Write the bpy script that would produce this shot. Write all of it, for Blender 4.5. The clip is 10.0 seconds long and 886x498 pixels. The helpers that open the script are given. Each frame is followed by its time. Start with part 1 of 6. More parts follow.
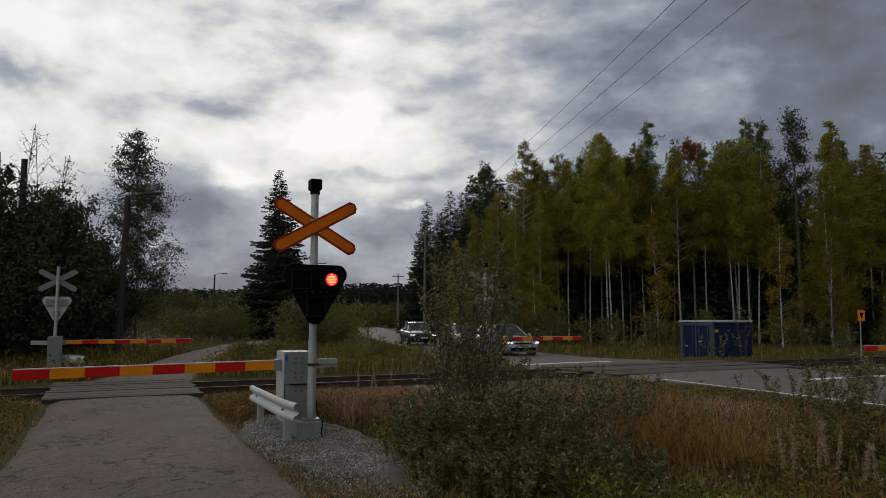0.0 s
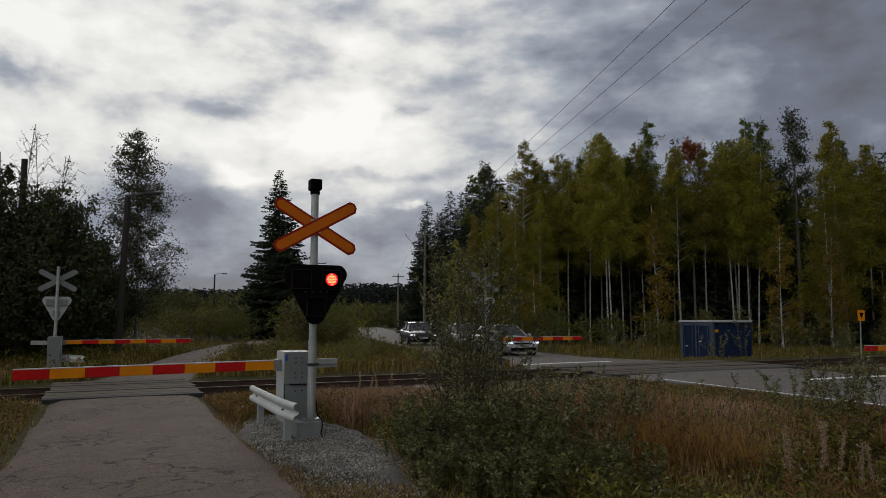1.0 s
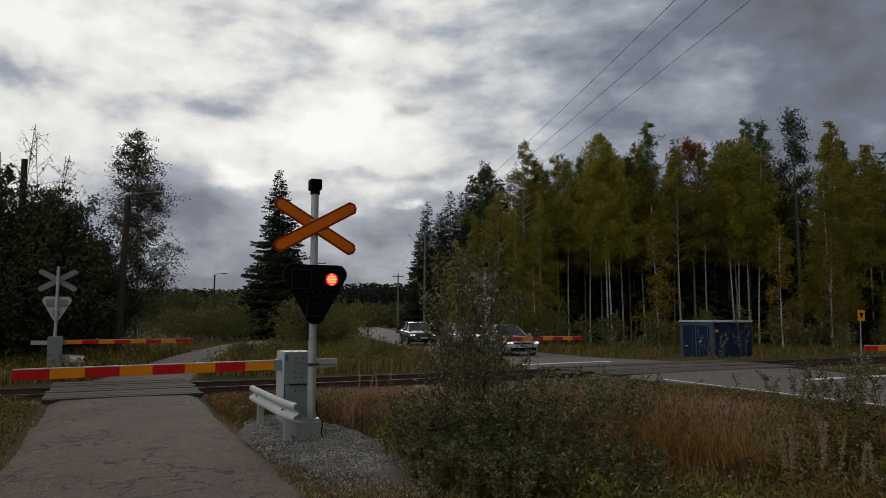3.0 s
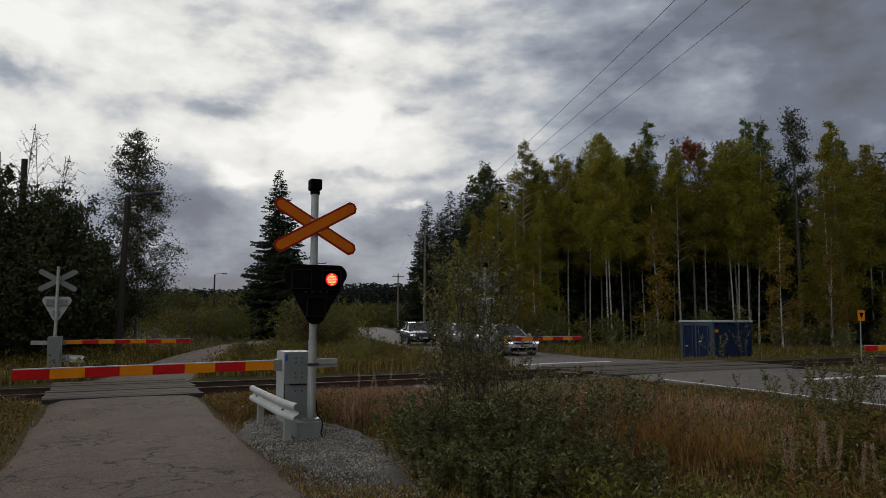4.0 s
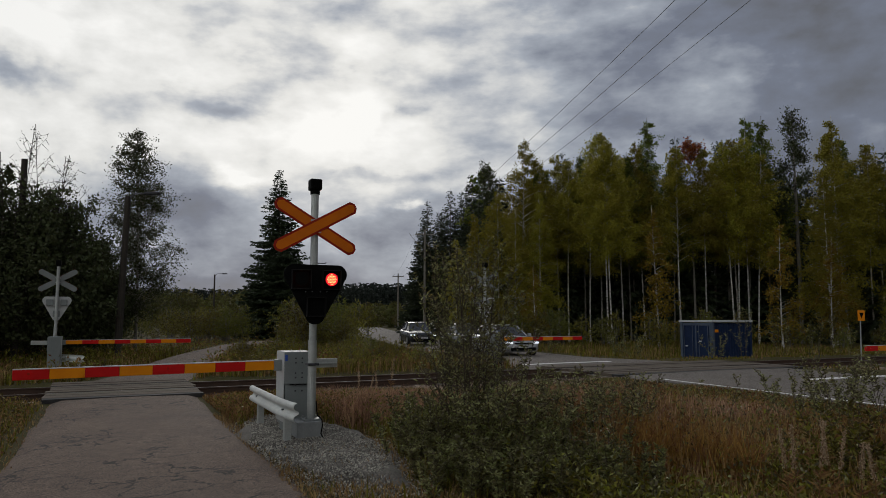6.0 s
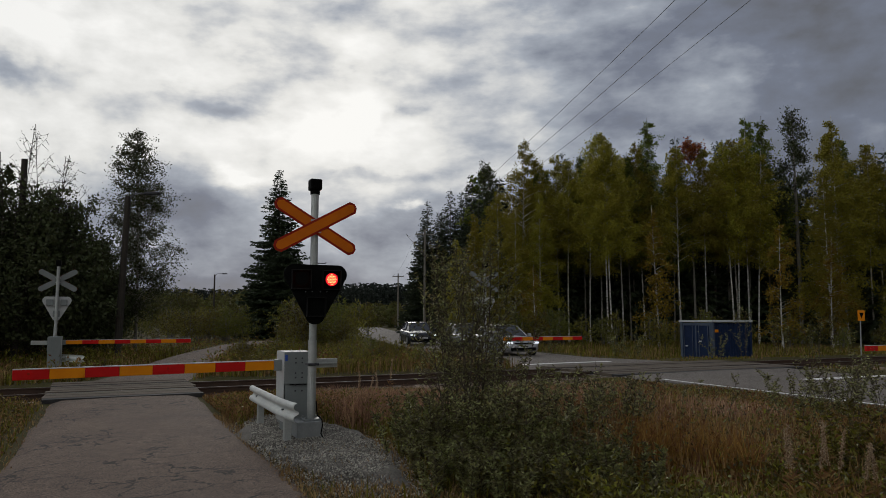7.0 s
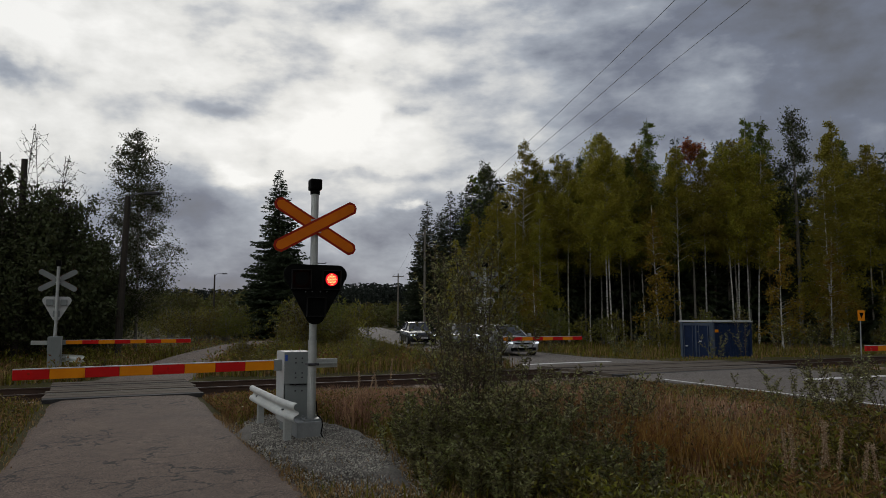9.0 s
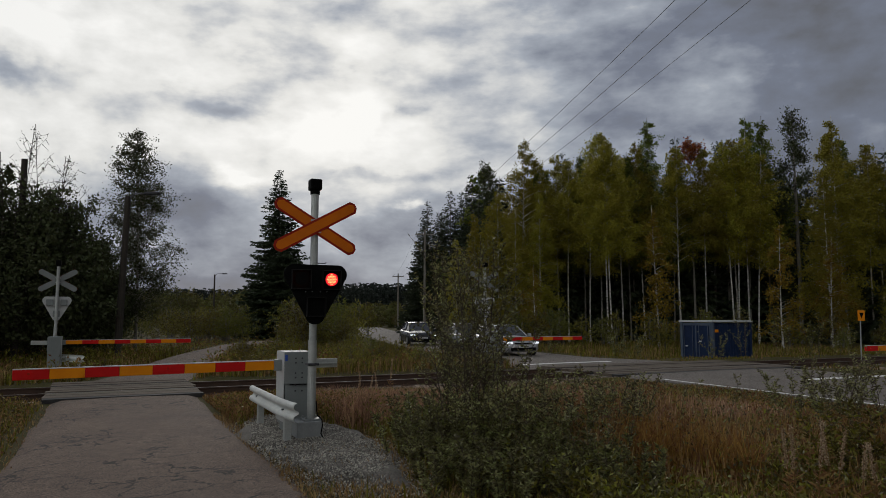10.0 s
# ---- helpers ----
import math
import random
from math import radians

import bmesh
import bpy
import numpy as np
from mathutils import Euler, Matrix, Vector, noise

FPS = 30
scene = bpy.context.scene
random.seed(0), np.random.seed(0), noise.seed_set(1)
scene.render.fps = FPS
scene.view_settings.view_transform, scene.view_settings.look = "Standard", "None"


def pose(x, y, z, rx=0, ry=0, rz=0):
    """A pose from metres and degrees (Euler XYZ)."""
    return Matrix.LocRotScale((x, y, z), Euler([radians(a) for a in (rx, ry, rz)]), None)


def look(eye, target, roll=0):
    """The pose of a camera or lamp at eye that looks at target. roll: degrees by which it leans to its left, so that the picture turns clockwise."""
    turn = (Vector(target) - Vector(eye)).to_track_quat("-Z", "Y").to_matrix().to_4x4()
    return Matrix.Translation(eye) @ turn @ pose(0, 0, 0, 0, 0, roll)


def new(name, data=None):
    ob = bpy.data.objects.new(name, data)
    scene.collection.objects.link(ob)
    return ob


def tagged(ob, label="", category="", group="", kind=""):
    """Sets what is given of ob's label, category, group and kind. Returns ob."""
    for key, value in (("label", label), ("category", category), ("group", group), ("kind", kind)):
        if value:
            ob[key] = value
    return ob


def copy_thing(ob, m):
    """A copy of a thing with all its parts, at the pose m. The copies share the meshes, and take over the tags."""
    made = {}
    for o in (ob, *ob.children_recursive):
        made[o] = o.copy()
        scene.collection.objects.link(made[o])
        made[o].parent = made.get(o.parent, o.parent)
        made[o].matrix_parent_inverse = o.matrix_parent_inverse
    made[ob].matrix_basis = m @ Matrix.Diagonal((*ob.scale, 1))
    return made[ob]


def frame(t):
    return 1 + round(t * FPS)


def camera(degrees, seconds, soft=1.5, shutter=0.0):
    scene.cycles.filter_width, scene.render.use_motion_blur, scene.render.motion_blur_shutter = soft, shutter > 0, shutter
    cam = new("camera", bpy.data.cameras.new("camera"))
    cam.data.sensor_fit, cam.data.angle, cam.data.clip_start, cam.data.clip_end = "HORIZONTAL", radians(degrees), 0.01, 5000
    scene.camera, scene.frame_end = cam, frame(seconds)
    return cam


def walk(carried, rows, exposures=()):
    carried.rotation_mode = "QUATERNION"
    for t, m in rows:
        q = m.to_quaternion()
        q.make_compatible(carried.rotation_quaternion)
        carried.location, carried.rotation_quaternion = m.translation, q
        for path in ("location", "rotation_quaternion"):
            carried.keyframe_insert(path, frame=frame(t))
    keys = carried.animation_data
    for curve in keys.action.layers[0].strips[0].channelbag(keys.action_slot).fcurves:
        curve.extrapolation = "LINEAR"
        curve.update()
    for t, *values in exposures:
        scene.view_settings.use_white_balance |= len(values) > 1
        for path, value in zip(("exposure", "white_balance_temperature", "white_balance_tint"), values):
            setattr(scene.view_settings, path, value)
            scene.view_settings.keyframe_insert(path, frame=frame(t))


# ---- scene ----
# ---- camera ----
cam = camera(64, 10.0, 0.8)
walk(cam, [(0, pose(0, 0, 1.6, 95.51)), (10, pose(0, 0, 1.6, 95.51))])

# ---- the place's own axes: a along the railway, b along the roads ----
TURN = 25.5
E1 = Vector((math.cos(radians(TURN)), math.sin(radians(TURN)), 0))
E2 = Vector((-E1.y, E1.x, 0))


def spot(a, b, z=0.0):
    return E1 * a + E2 * b + Vector((0, 0, z))


def site(a, b, z=0.0, turn=0.0):
    p = spot(a, b, z)
    return pose(p.x, p.y, p.z, 0, 0, TURN + turn)


def axes(x, y):
    return x * E1.x + y * E1.y, x * E2.x + y * E2.y


def smooth(v, lo, hi):
    t = np.clip((v - lo) / (hi - lo), 0, 1)
    return t * t * (3 - 2 * t)


# ---- world and sun ----
SUN_TURN, SUN_UP = -10.0, 19.0
SUN_WAY = Vector((math.sin(radians(SUN_TURN)) * math.cos(radians(SUN_UP)), math.cos(radians(SUN_TURN)) * math.cos(radians(SUN_UP)), math.sin(radians(SUN_UP))))


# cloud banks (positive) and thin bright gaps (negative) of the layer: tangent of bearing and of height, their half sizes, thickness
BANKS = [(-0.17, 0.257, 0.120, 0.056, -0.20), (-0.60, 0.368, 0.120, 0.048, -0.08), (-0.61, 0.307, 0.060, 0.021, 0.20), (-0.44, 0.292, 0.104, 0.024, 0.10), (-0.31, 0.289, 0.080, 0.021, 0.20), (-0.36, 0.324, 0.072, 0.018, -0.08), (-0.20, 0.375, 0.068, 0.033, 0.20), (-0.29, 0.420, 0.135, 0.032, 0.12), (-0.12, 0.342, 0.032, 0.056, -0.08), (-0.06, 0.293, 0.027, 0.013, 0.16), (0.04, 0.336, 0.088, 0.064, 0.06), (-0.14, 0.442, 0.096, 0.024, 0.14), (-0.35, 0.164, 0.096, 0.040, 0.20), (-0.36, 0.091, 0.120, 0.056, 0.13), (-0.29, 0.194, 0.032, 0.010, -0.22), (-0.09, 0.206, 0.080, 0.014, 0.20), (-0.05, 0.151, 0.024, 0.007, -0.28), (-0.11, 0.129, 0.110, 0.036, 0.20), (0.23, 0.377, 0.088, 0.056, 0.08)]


def make_world():
    w = bpy.data.worlds.new("overcast")
    scene.world = w
    w.use_nodes = True
    nt = w.node_tree
    nt.nodes.clear()
    N, L = nt.nodes.new, nt.links.new

    def math_node(op, a, b=None, c=None, clamp=False):
        n = N("ShaderNodeMath")
        n.operation, n.use_clamp = op, clamp
        for i, v in enumerate((a, b, c)):
            if v is None:
                continue
            if isinstance(v, (int, float)):
                n.inputs[i].default_value = v
            else:
                L(v, n.inputs[i])
        return n.outputs[0]

    co = N("ShaderNodeTexCoord").outputs["Generated"]
    sep = N("ShaderNodeSeparateXYZ")
    L(co, sep.inputs[0])
    up = math_node("MAXIMUM", sep.outputs[2], 0.0)
    den = math_node("ADD", up, 0.42)
    cx, cy = math_node("DIVIDE", sep.outputs[0], den), math_node("DIVIDE", sep.outputs[1], den)
    flat = N("ShaderNodeCombineXYZ")
    L(cx, flat.inputs[0]), L(cy, flat.inputs[1])

    def clouds(scale, detail, rough, dist, off, squash=1.0):
        m = N("ShaderNodeMapping")
        m.inputs["Location"].default_value = off
        m.inputs["Scale"].default_value = (0.78, squash, 1)
        L(flat.outputs[0], m.inputs[0])
        n = N("ShaderNodeTexNoise")
        n.inputs["Scale"].default_value, n.inputs["Detail"].default_value = scale, detail
        n.inputs["Roughness"].default_value, n.inputs["Distortion"].default_value = rough, dist
        L(m.outputs[0], n.inputs["Vector"])
        return n.outputs[0]

    big = clouds(2.6, 5, 0.48, 0.0, (1.9, 5.2, 0), 0.8)
    mid = clouds(6.5, 7, 0.52, 0.0, (8.1, 4.4, 0), 0.8)
    cover = math_node("ADD", math_node("MULTIPLY", big, 0.56), math_node("MULTIPLY", mid, 0.44))
    # the veiled sun brightens the cloud round it
    dot = N("ShaderNodeVectorMath")
    dot.operation = "DOT_PRODUCT"
    L(co, dot.inputs[0])
    dot.inputs[1].default_value = SUN_WAY
    near = math_node("POWER", math_node("MAXIMUM", dot.outputs["Value"], 0.0), 4.0)
    thick = math_node("MULTIPLY_ADD", math_node("SUBTRACT", cover, 0.5), 3.3, 0.74)
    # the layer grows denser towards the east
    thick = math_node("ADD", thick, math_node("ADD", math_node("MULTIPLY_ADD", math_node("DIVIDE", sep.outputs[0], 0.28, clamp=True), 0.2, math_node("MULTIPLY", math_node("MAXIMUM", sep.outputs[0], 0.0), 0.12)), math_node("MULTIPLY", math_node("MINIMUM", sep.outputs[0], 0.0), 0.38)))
    # seen aslant, the layer is thicker towards the horizon
    thick = math_node("ADD", thick, math_node("MULTIPLY", math_node("SUBTRACT", 1.0, math_node("DIVIDE", up, 0.24, clamp=True), clamp=True), 0.52))
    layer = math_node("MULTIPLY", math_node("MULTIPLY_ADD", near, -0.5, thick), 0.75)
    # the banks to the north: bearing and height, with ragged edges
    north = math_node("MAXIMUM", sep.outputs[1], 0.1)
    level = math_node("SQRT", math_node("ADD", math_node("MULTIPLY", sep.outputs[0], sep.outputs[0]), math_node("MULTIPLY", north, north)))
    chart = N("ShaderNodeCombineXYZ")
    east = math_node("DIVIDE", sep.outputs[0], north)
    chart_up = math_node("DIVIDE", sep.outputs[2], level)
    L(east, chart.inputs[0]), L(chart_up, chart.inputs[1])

    def wisps(scale, detail, rough, stretch):
        m = N("ShaderNodeMapping")
        m.inputs["Scale"].default_value = (1, stretch, 1)
        L(chart.outputs[0], m.inputs[0])
        n = N("ShaderNodeTexNoise")
        n.inputs["Scale"].default_value, n.inputs["Detail"].default_value, n.inputs["Roughness"].default_value = scale, detail, rough
        L(m.outputs[0], n.inputs["Vector"])
        return n

    shift = N("ShaderNodeVectorMath")
    shift.operation = "MULTIPLY_ADD"
    L(wisps(9.0, 6, 0.55, 1.6).outputs["Color"], shift.inputs[0])
    shift.inputs[1].default_value, shift.inputs[2].default_value = (0.15, 0.075, 0), (-0.075, -0.0375, 0)
    ragged = N("ShaderNodeVectorMath")
    L(chart.outputs[0], ragged.inputs[0]), L(shift.outputs[0], ragged.inputs[1])
    field = math_node("MULTIPLY_ADD", math_node("SUBTRACT", wisps(6.0, 7, 0.54, 1.9).outputs[0], 0.5), 0.85, 0.13)
    field = math_node("MULTIPLY_ADD", math_node("SUBTRACT", wisps(17.0, 5, 0.5, 2.2).outputs[0], 0.5), 0.2, field)
    low_down = math_node("SUBTRACT", 1.0, math_node("DIVIDE", chart_up, 0.23, clamp=True))
    field = math_node("MULTIPLY_ADD", low_down, 0.36, field)
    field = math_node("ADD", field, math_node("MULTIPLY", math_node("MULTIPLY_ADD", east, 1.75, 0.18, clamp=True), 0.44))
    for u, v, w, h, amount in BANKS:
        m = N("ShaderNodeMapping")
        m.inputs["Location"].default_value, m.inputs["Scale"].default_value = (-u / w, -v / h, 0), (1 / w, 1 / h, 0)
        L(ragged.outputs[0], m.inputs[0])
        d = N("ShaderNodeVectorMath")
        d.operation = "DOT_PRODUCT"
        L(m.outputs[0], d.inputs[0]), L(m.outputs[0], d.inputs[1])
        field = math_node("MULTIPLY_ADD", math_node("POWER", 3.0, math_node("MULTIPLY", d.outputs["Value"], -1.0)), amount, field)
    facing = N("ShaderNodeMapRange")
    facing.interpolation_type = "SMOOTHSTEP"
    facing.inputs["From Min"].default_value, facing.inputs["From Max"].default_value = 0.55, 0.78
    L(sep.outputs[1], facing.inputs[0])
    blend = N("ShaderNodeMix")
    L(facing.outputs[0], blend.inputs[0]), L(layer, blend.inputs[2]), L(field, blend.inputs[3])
    ramp = N("ShaderNodeValToRGB")
    L(blend.outputs[0], ramp.inputs[0])
    r = ramp.color_ramp
    r.elements[0].position, r.elements[0].color = 0.0, (1.0, 0.995, 0.97, 1)
    r.elements[1].position, r.elements[1].color = 1.0, (0.115, 0.119, 0.134, 1)
    for pos, col in ((0.165, (0.80, 0.80, 0.78, 1)), (0.338, (0.395, 0.43, 0.49, 1)), (0.525, (0.193, 0.216, 0.275, 1)), (0.75, (0.14, 0.146, 0.164, 1))):
        r.elements.new(pos).color = col
    # the cloud is thinner away from the sun, over the viewer's back
    back = math_node("SMOOTH_MIN", math_node("MAXIMUM", math_node("MULTIPLY_ADD", sep.outputs[1], -1.0, 0.15), 0.0), 0.8, 0.2)
    gain = math_node("ADD", math_node("MULTIPLY_ADD", near, 0.12, 0.84), math_node("MULTIPLY", back, 1.4))
    bright = N("ShaderNodeVectorMath")
    bright.operation = "SCALE"
    L(ramp.outputs[0], bright.inputs[0]), L(gain, bright.inputs["Scale"])
    # lower in the back the light is warmer
    warm = N("ShaderNodeCombineXYZ")
    L(math_node("MULTIPLY_ADD", back, 0.05, 1.0), warm.inputs[0])
    warm.inputs[1].default_value = 1.0
    L(math_node("MULTIPLY_ADD", back, -0.15, 1.0), warm.inputs[2])
    tint = N("ShaderNodeVectorMath")
    tint.operation = "MULTIPLY"
    L(bright.outputs[0], tint.inputs[0]), L(warm.outputs[0], tint.inputs[1])
    sky = N("ShaderNodeTexSky")
    sky.sky_type, sky.sun_disc = "NISHITA", False
    sky.sun_elevation, sky.sun_rotation = radians(SUN_UP), radians(SUN_TURN)
    clear = N("ShaderNodeVectorMath")
    clear.operation = "SCALE"
    L(sky.outputs[0], clear.inputs[0])
    clear.inputs["Scale"].default_value = 0.035
    mix = N("ShaderNodeMix")
    mix.data_type = "RGBA"
    mix.inputs[0].default_value = 0.96
    L(clear.outputs[0], mix.inputs[6]), L(tint.outputs[0], mix.inputs[7])
    bg = N("ShaderNodeBackground")
    L(mix.outputs[2], bg.inputs[0])
    bg.inputs[1].default_value = 1.0
    L(bg.outputs[0], N("ShaderNodeOutputWorld").inputs[0])


make_world()
sun = new("sun", bpy.data.lights.new("sun", "SUN"))
sun.data.energy, sun.data.angle, sun.data.color = 0.5, radians(25), (1.0, 0.95, 0.88)
sun.matrix_world = look(SUN_WAY * 100, (0, 0, 0))


# ---- materials ----
def mat(name, cols, scale=6.0, rough=0.8, metal=0.0, bump=0.0, bump_scale=None, vary=0.0, fine=0.35, leaf=0.0, island=0.0, rough_var=0.08, gloss=0.5, space="Object", stretch=(1, 1, 1)):
    """A surface whose colour wanders through cols at two scales; vary and island shift its value from thing to thing and leaf to leaf."""
    m = bpy.data.materials.new(name)
    m.use_nodes = True
    nt = m.node_tree
    N, L = nt.nodes.new, nt.links.new
    bsdf = nt.nodes["Principled BSDF"]
    out = nt.nodes["Material Output"]
    mp = N("ShaderNodeMapping")
    mp.inputs["Scale"].default_value = stretch
    L(N("ShaderNodeTexCoord").outputs[space], mp.inputs[0])
    n1, n2 = N("ShaderNodeTexNoise"), N("ShaderNodeTexNoise")
    for n, s in ((n1, scale), (n2, scale * 9)):
        n.inputs["Scale"].default_value, n.inputs["Detail"].default_value, n.inputs["Roughness"].default_value = s, 5, 0.6
        L(mp.outputs[0], n.inputs["Vector"])
    add = N("ShaderNodeMath")
    add.operation = "MULTIPLY_ADD"
    L(n2.outputs[0], add.inputs[0])
    add.inputs[1].default_value = fine
    mul = N("ShaderNodeMath")
    mul.operation = "MULTIPLY"
    mul.inputs[1].default_value = 1 - fine
    L(n1.outputs[0], mul.inputs[0]), L(mul.outputs[0], add.inputs[2])
    ramp = N("ShaderNodeValToRGB")
    L(add.outputs[0], ramp.inputs[0])
    r = ramp.color_ramp
    r.elements[0].position, r.elements[1].position = 0.34, 0.66
    r.elements[0].color, r.elements[1].color = (*cols[0], 1), (*cols[-1], 1)
    for i, c in enumerate(cols[1:-1]):
        r.elements.new(0.34 + 0.32 * (i + 1) / (len(cols) - 1)).color = (*c, 1)
    col = ramp.outputs[0]
    for amount, node, key in ((vary, "ShaderNodeObjectInfo", "Random"), (island, "ShaderNodeNewGeometry", "Random Per Island")):
        if not amount:
            continue
        hsv = N("ShaderNodeHueSaturation")
        src = N(node).outputs[key]
        for inp, lo, hi in (("Value", 1 - amount, 1 + amount), ("Hue", 0.5 - amount * 0.05, 0.5 + amount * 0.05)):
            mr = N("ShaderNodeMapRange")
            mr.inputs["To Min"].default_value, mr.inputs["To Max"].default_value = lo, hi
            L(src, mr.inputs[0]), L(mr.outputs[0], hsv.inputs[inp])
        L(col, hsv.inputs["Color"])
        col = hsv.outputs[0]
    L(col, bsdf.inputs["Base Color"])
    mr = N("ShaderNodeMapRange")
    mr.inputs["To Min"].default_value, mr.inputs["To Max"].default_value = max(0.02, rough - rough_var), min(1, rough + rough_var)
    L(n1.outputs[0], mr.inputs[0]), L(mr.outputs[0], bsdf.inputs["Roughness"])
    bsdf.inputs["Metallic"].default_value, bsdf.inputs["Specular IOR Level"].default_value = metal, gloss
    if bump:
        bn = N("ShaderNodeTexNoise")
        bn.inputs["Scale"].default_value, bn.inputs["Detail"].default_value = bump_scale or scale * 6, 6
        L(mp.outputs[0], bn.inputs["Vector"])
        b = N("ShaderNodeBump")
        b.inputs["Strength"].default_value, b.inputs["Distance"].default_value = bump, 0.02
        L(bn.outputs[0], b.inputs["Height"]), L(b.outputs[0], bsdf.inputs["Normal"])
    if leaf:
        bsdf.inputs["Specular IOR Level"].default_value = gloss * 0.5
        tr = N("ShaderNodeBsdfTranslucent")
        L(col, tr.inputs[0])
        mx = N("ShaderNodeMixShader")
        mx.inputs[0].default_value = leaf
        L(bsdf.outputs[0], mx.inputs[1]), L(tr.outputs[0], mx.inputs[2]), L(mx.outputs[0], out.inputs[0])
    return m


def glow(name, col, strength):
    m = bpy.data.materials.new(name)
    m.use_nodes = True
    b = m.node_tree.nodes["Principled BSDF"]
    b.inputs["Base Color"].default_value = (*[min(1, c) for c in col], 1)
    b.inputs["Emission Color"].default_value, b.inputs["Emission Strength"].default_value = (*col, 1), strength
    return m


def asphalt(name, base, crack):
    """Worn asphalt: stone grain, patches, and thin wandering cracks of their own shape."""
    m = mat(name, base, 0.8, 0.86, bump=0.5, bump_scale=90, fine=0.5, space="Object")
    nt = m.node_tree
    N, L = nt.nodes.new, nt.links.new
    bsdf = nt.nodes["Principled BSDF"]
    col = bsdf.inputs["Base Color"].links[0].from_socket
    co = N("ShaderNodeTexCoord").outputs["Object"]
    grain = N("ShaderNodeTexNoise")
    grain.inputs["Scale"].default_value, grain.inputs["Detail"].default_value, grain.inputs["Roughness"].default_value = 46, 5, 0.9
    L(co, grain.inputs["Vector"])
    gr = N("ShaderNodeMapRange")
    gr.inputs["From Min"].default_value, gr.inputs["From Max"].default_value = 0.36, 0.64
    gr.inputs["To Min"].default_value, gr.inputs["To Max"].default_value = 0.08, 1.95
    L(grain.outputs[0], gr.inputs[0])
    gv = N("ShaderNodeVectorMath")
    gv.operation = "SCALE"
    L(col, gv.inputs[0]), L(gr.outputs[0], gv.inputs["Scale"])
    col = gv.outputs[0]
    warp = N("ShaderNodeTexNoise")
    warp.inputs["Scale"].default_value, warp.inputs["Detail"].default_value = 3.2, 8
    L(co, warp.inputs["Vector"])
    vadd = N("ShaderNodeMix")
    vadd.data_type = "VECTOR"
    vadd.inputs[0].default_value = 0.4
    L(co, vadd.inputs[4]), L(warp.outputs["Color"], vadd.inputs[5])
    vor = N("ShaderNodeTexVoronoi")
    vor.feature = "DISTANCE_TO_EDGE"
    vor.inputs["Scale"].default_value = 2.6
    L(vadd.outputs[1], vor.inputs["Vector"])
    thin = N("ShaderNodeMapRange")
    thin.inputs["From Min"].default_value, thin.inputs["From Max"].default_value = 0.008, 0.034
    thin.inputs["To Min"].default_value, thin.inputs["To Max"].default_value = 1, 0
    L(vor.outputs[0], thin.inputs[0])
    mask = N("ShaderNodeTexNoise")
    mask.inputs["Scale"].default_value, mask.inputs["Detail"].default_value = 0.9, 6
    L(co, mask.inputs["Vector"])
    cut = N("ShaderNodeMapRange")
    cut.inputs["From Min"].default_value, cut.inputs["From Max"].default_value = 0.47, 0.54
    cut.inputs["To Max"].default_value = crack
    L(mask.outputs[0], cut.inputs[0])
    mul = N("ShaderNodeMath")
    mul.operation = "MULTIPLY"
    L(thin.outputs[0], mul.inputs[0]), L(cut.outputs[0], mul.inputs[1])
    mx = N("ShaderNodeMix")
    mx.data_type = "RGBA"
    L(mul.outputs[0], mx.inputs[0]), L(col, mx.inputs[6])
    mx.inputs[7].default_value = (0.02, 0.018, 0.015, 1)
    L(mx.outputs[2], bsdf.inputs["Base Color"])
    return m


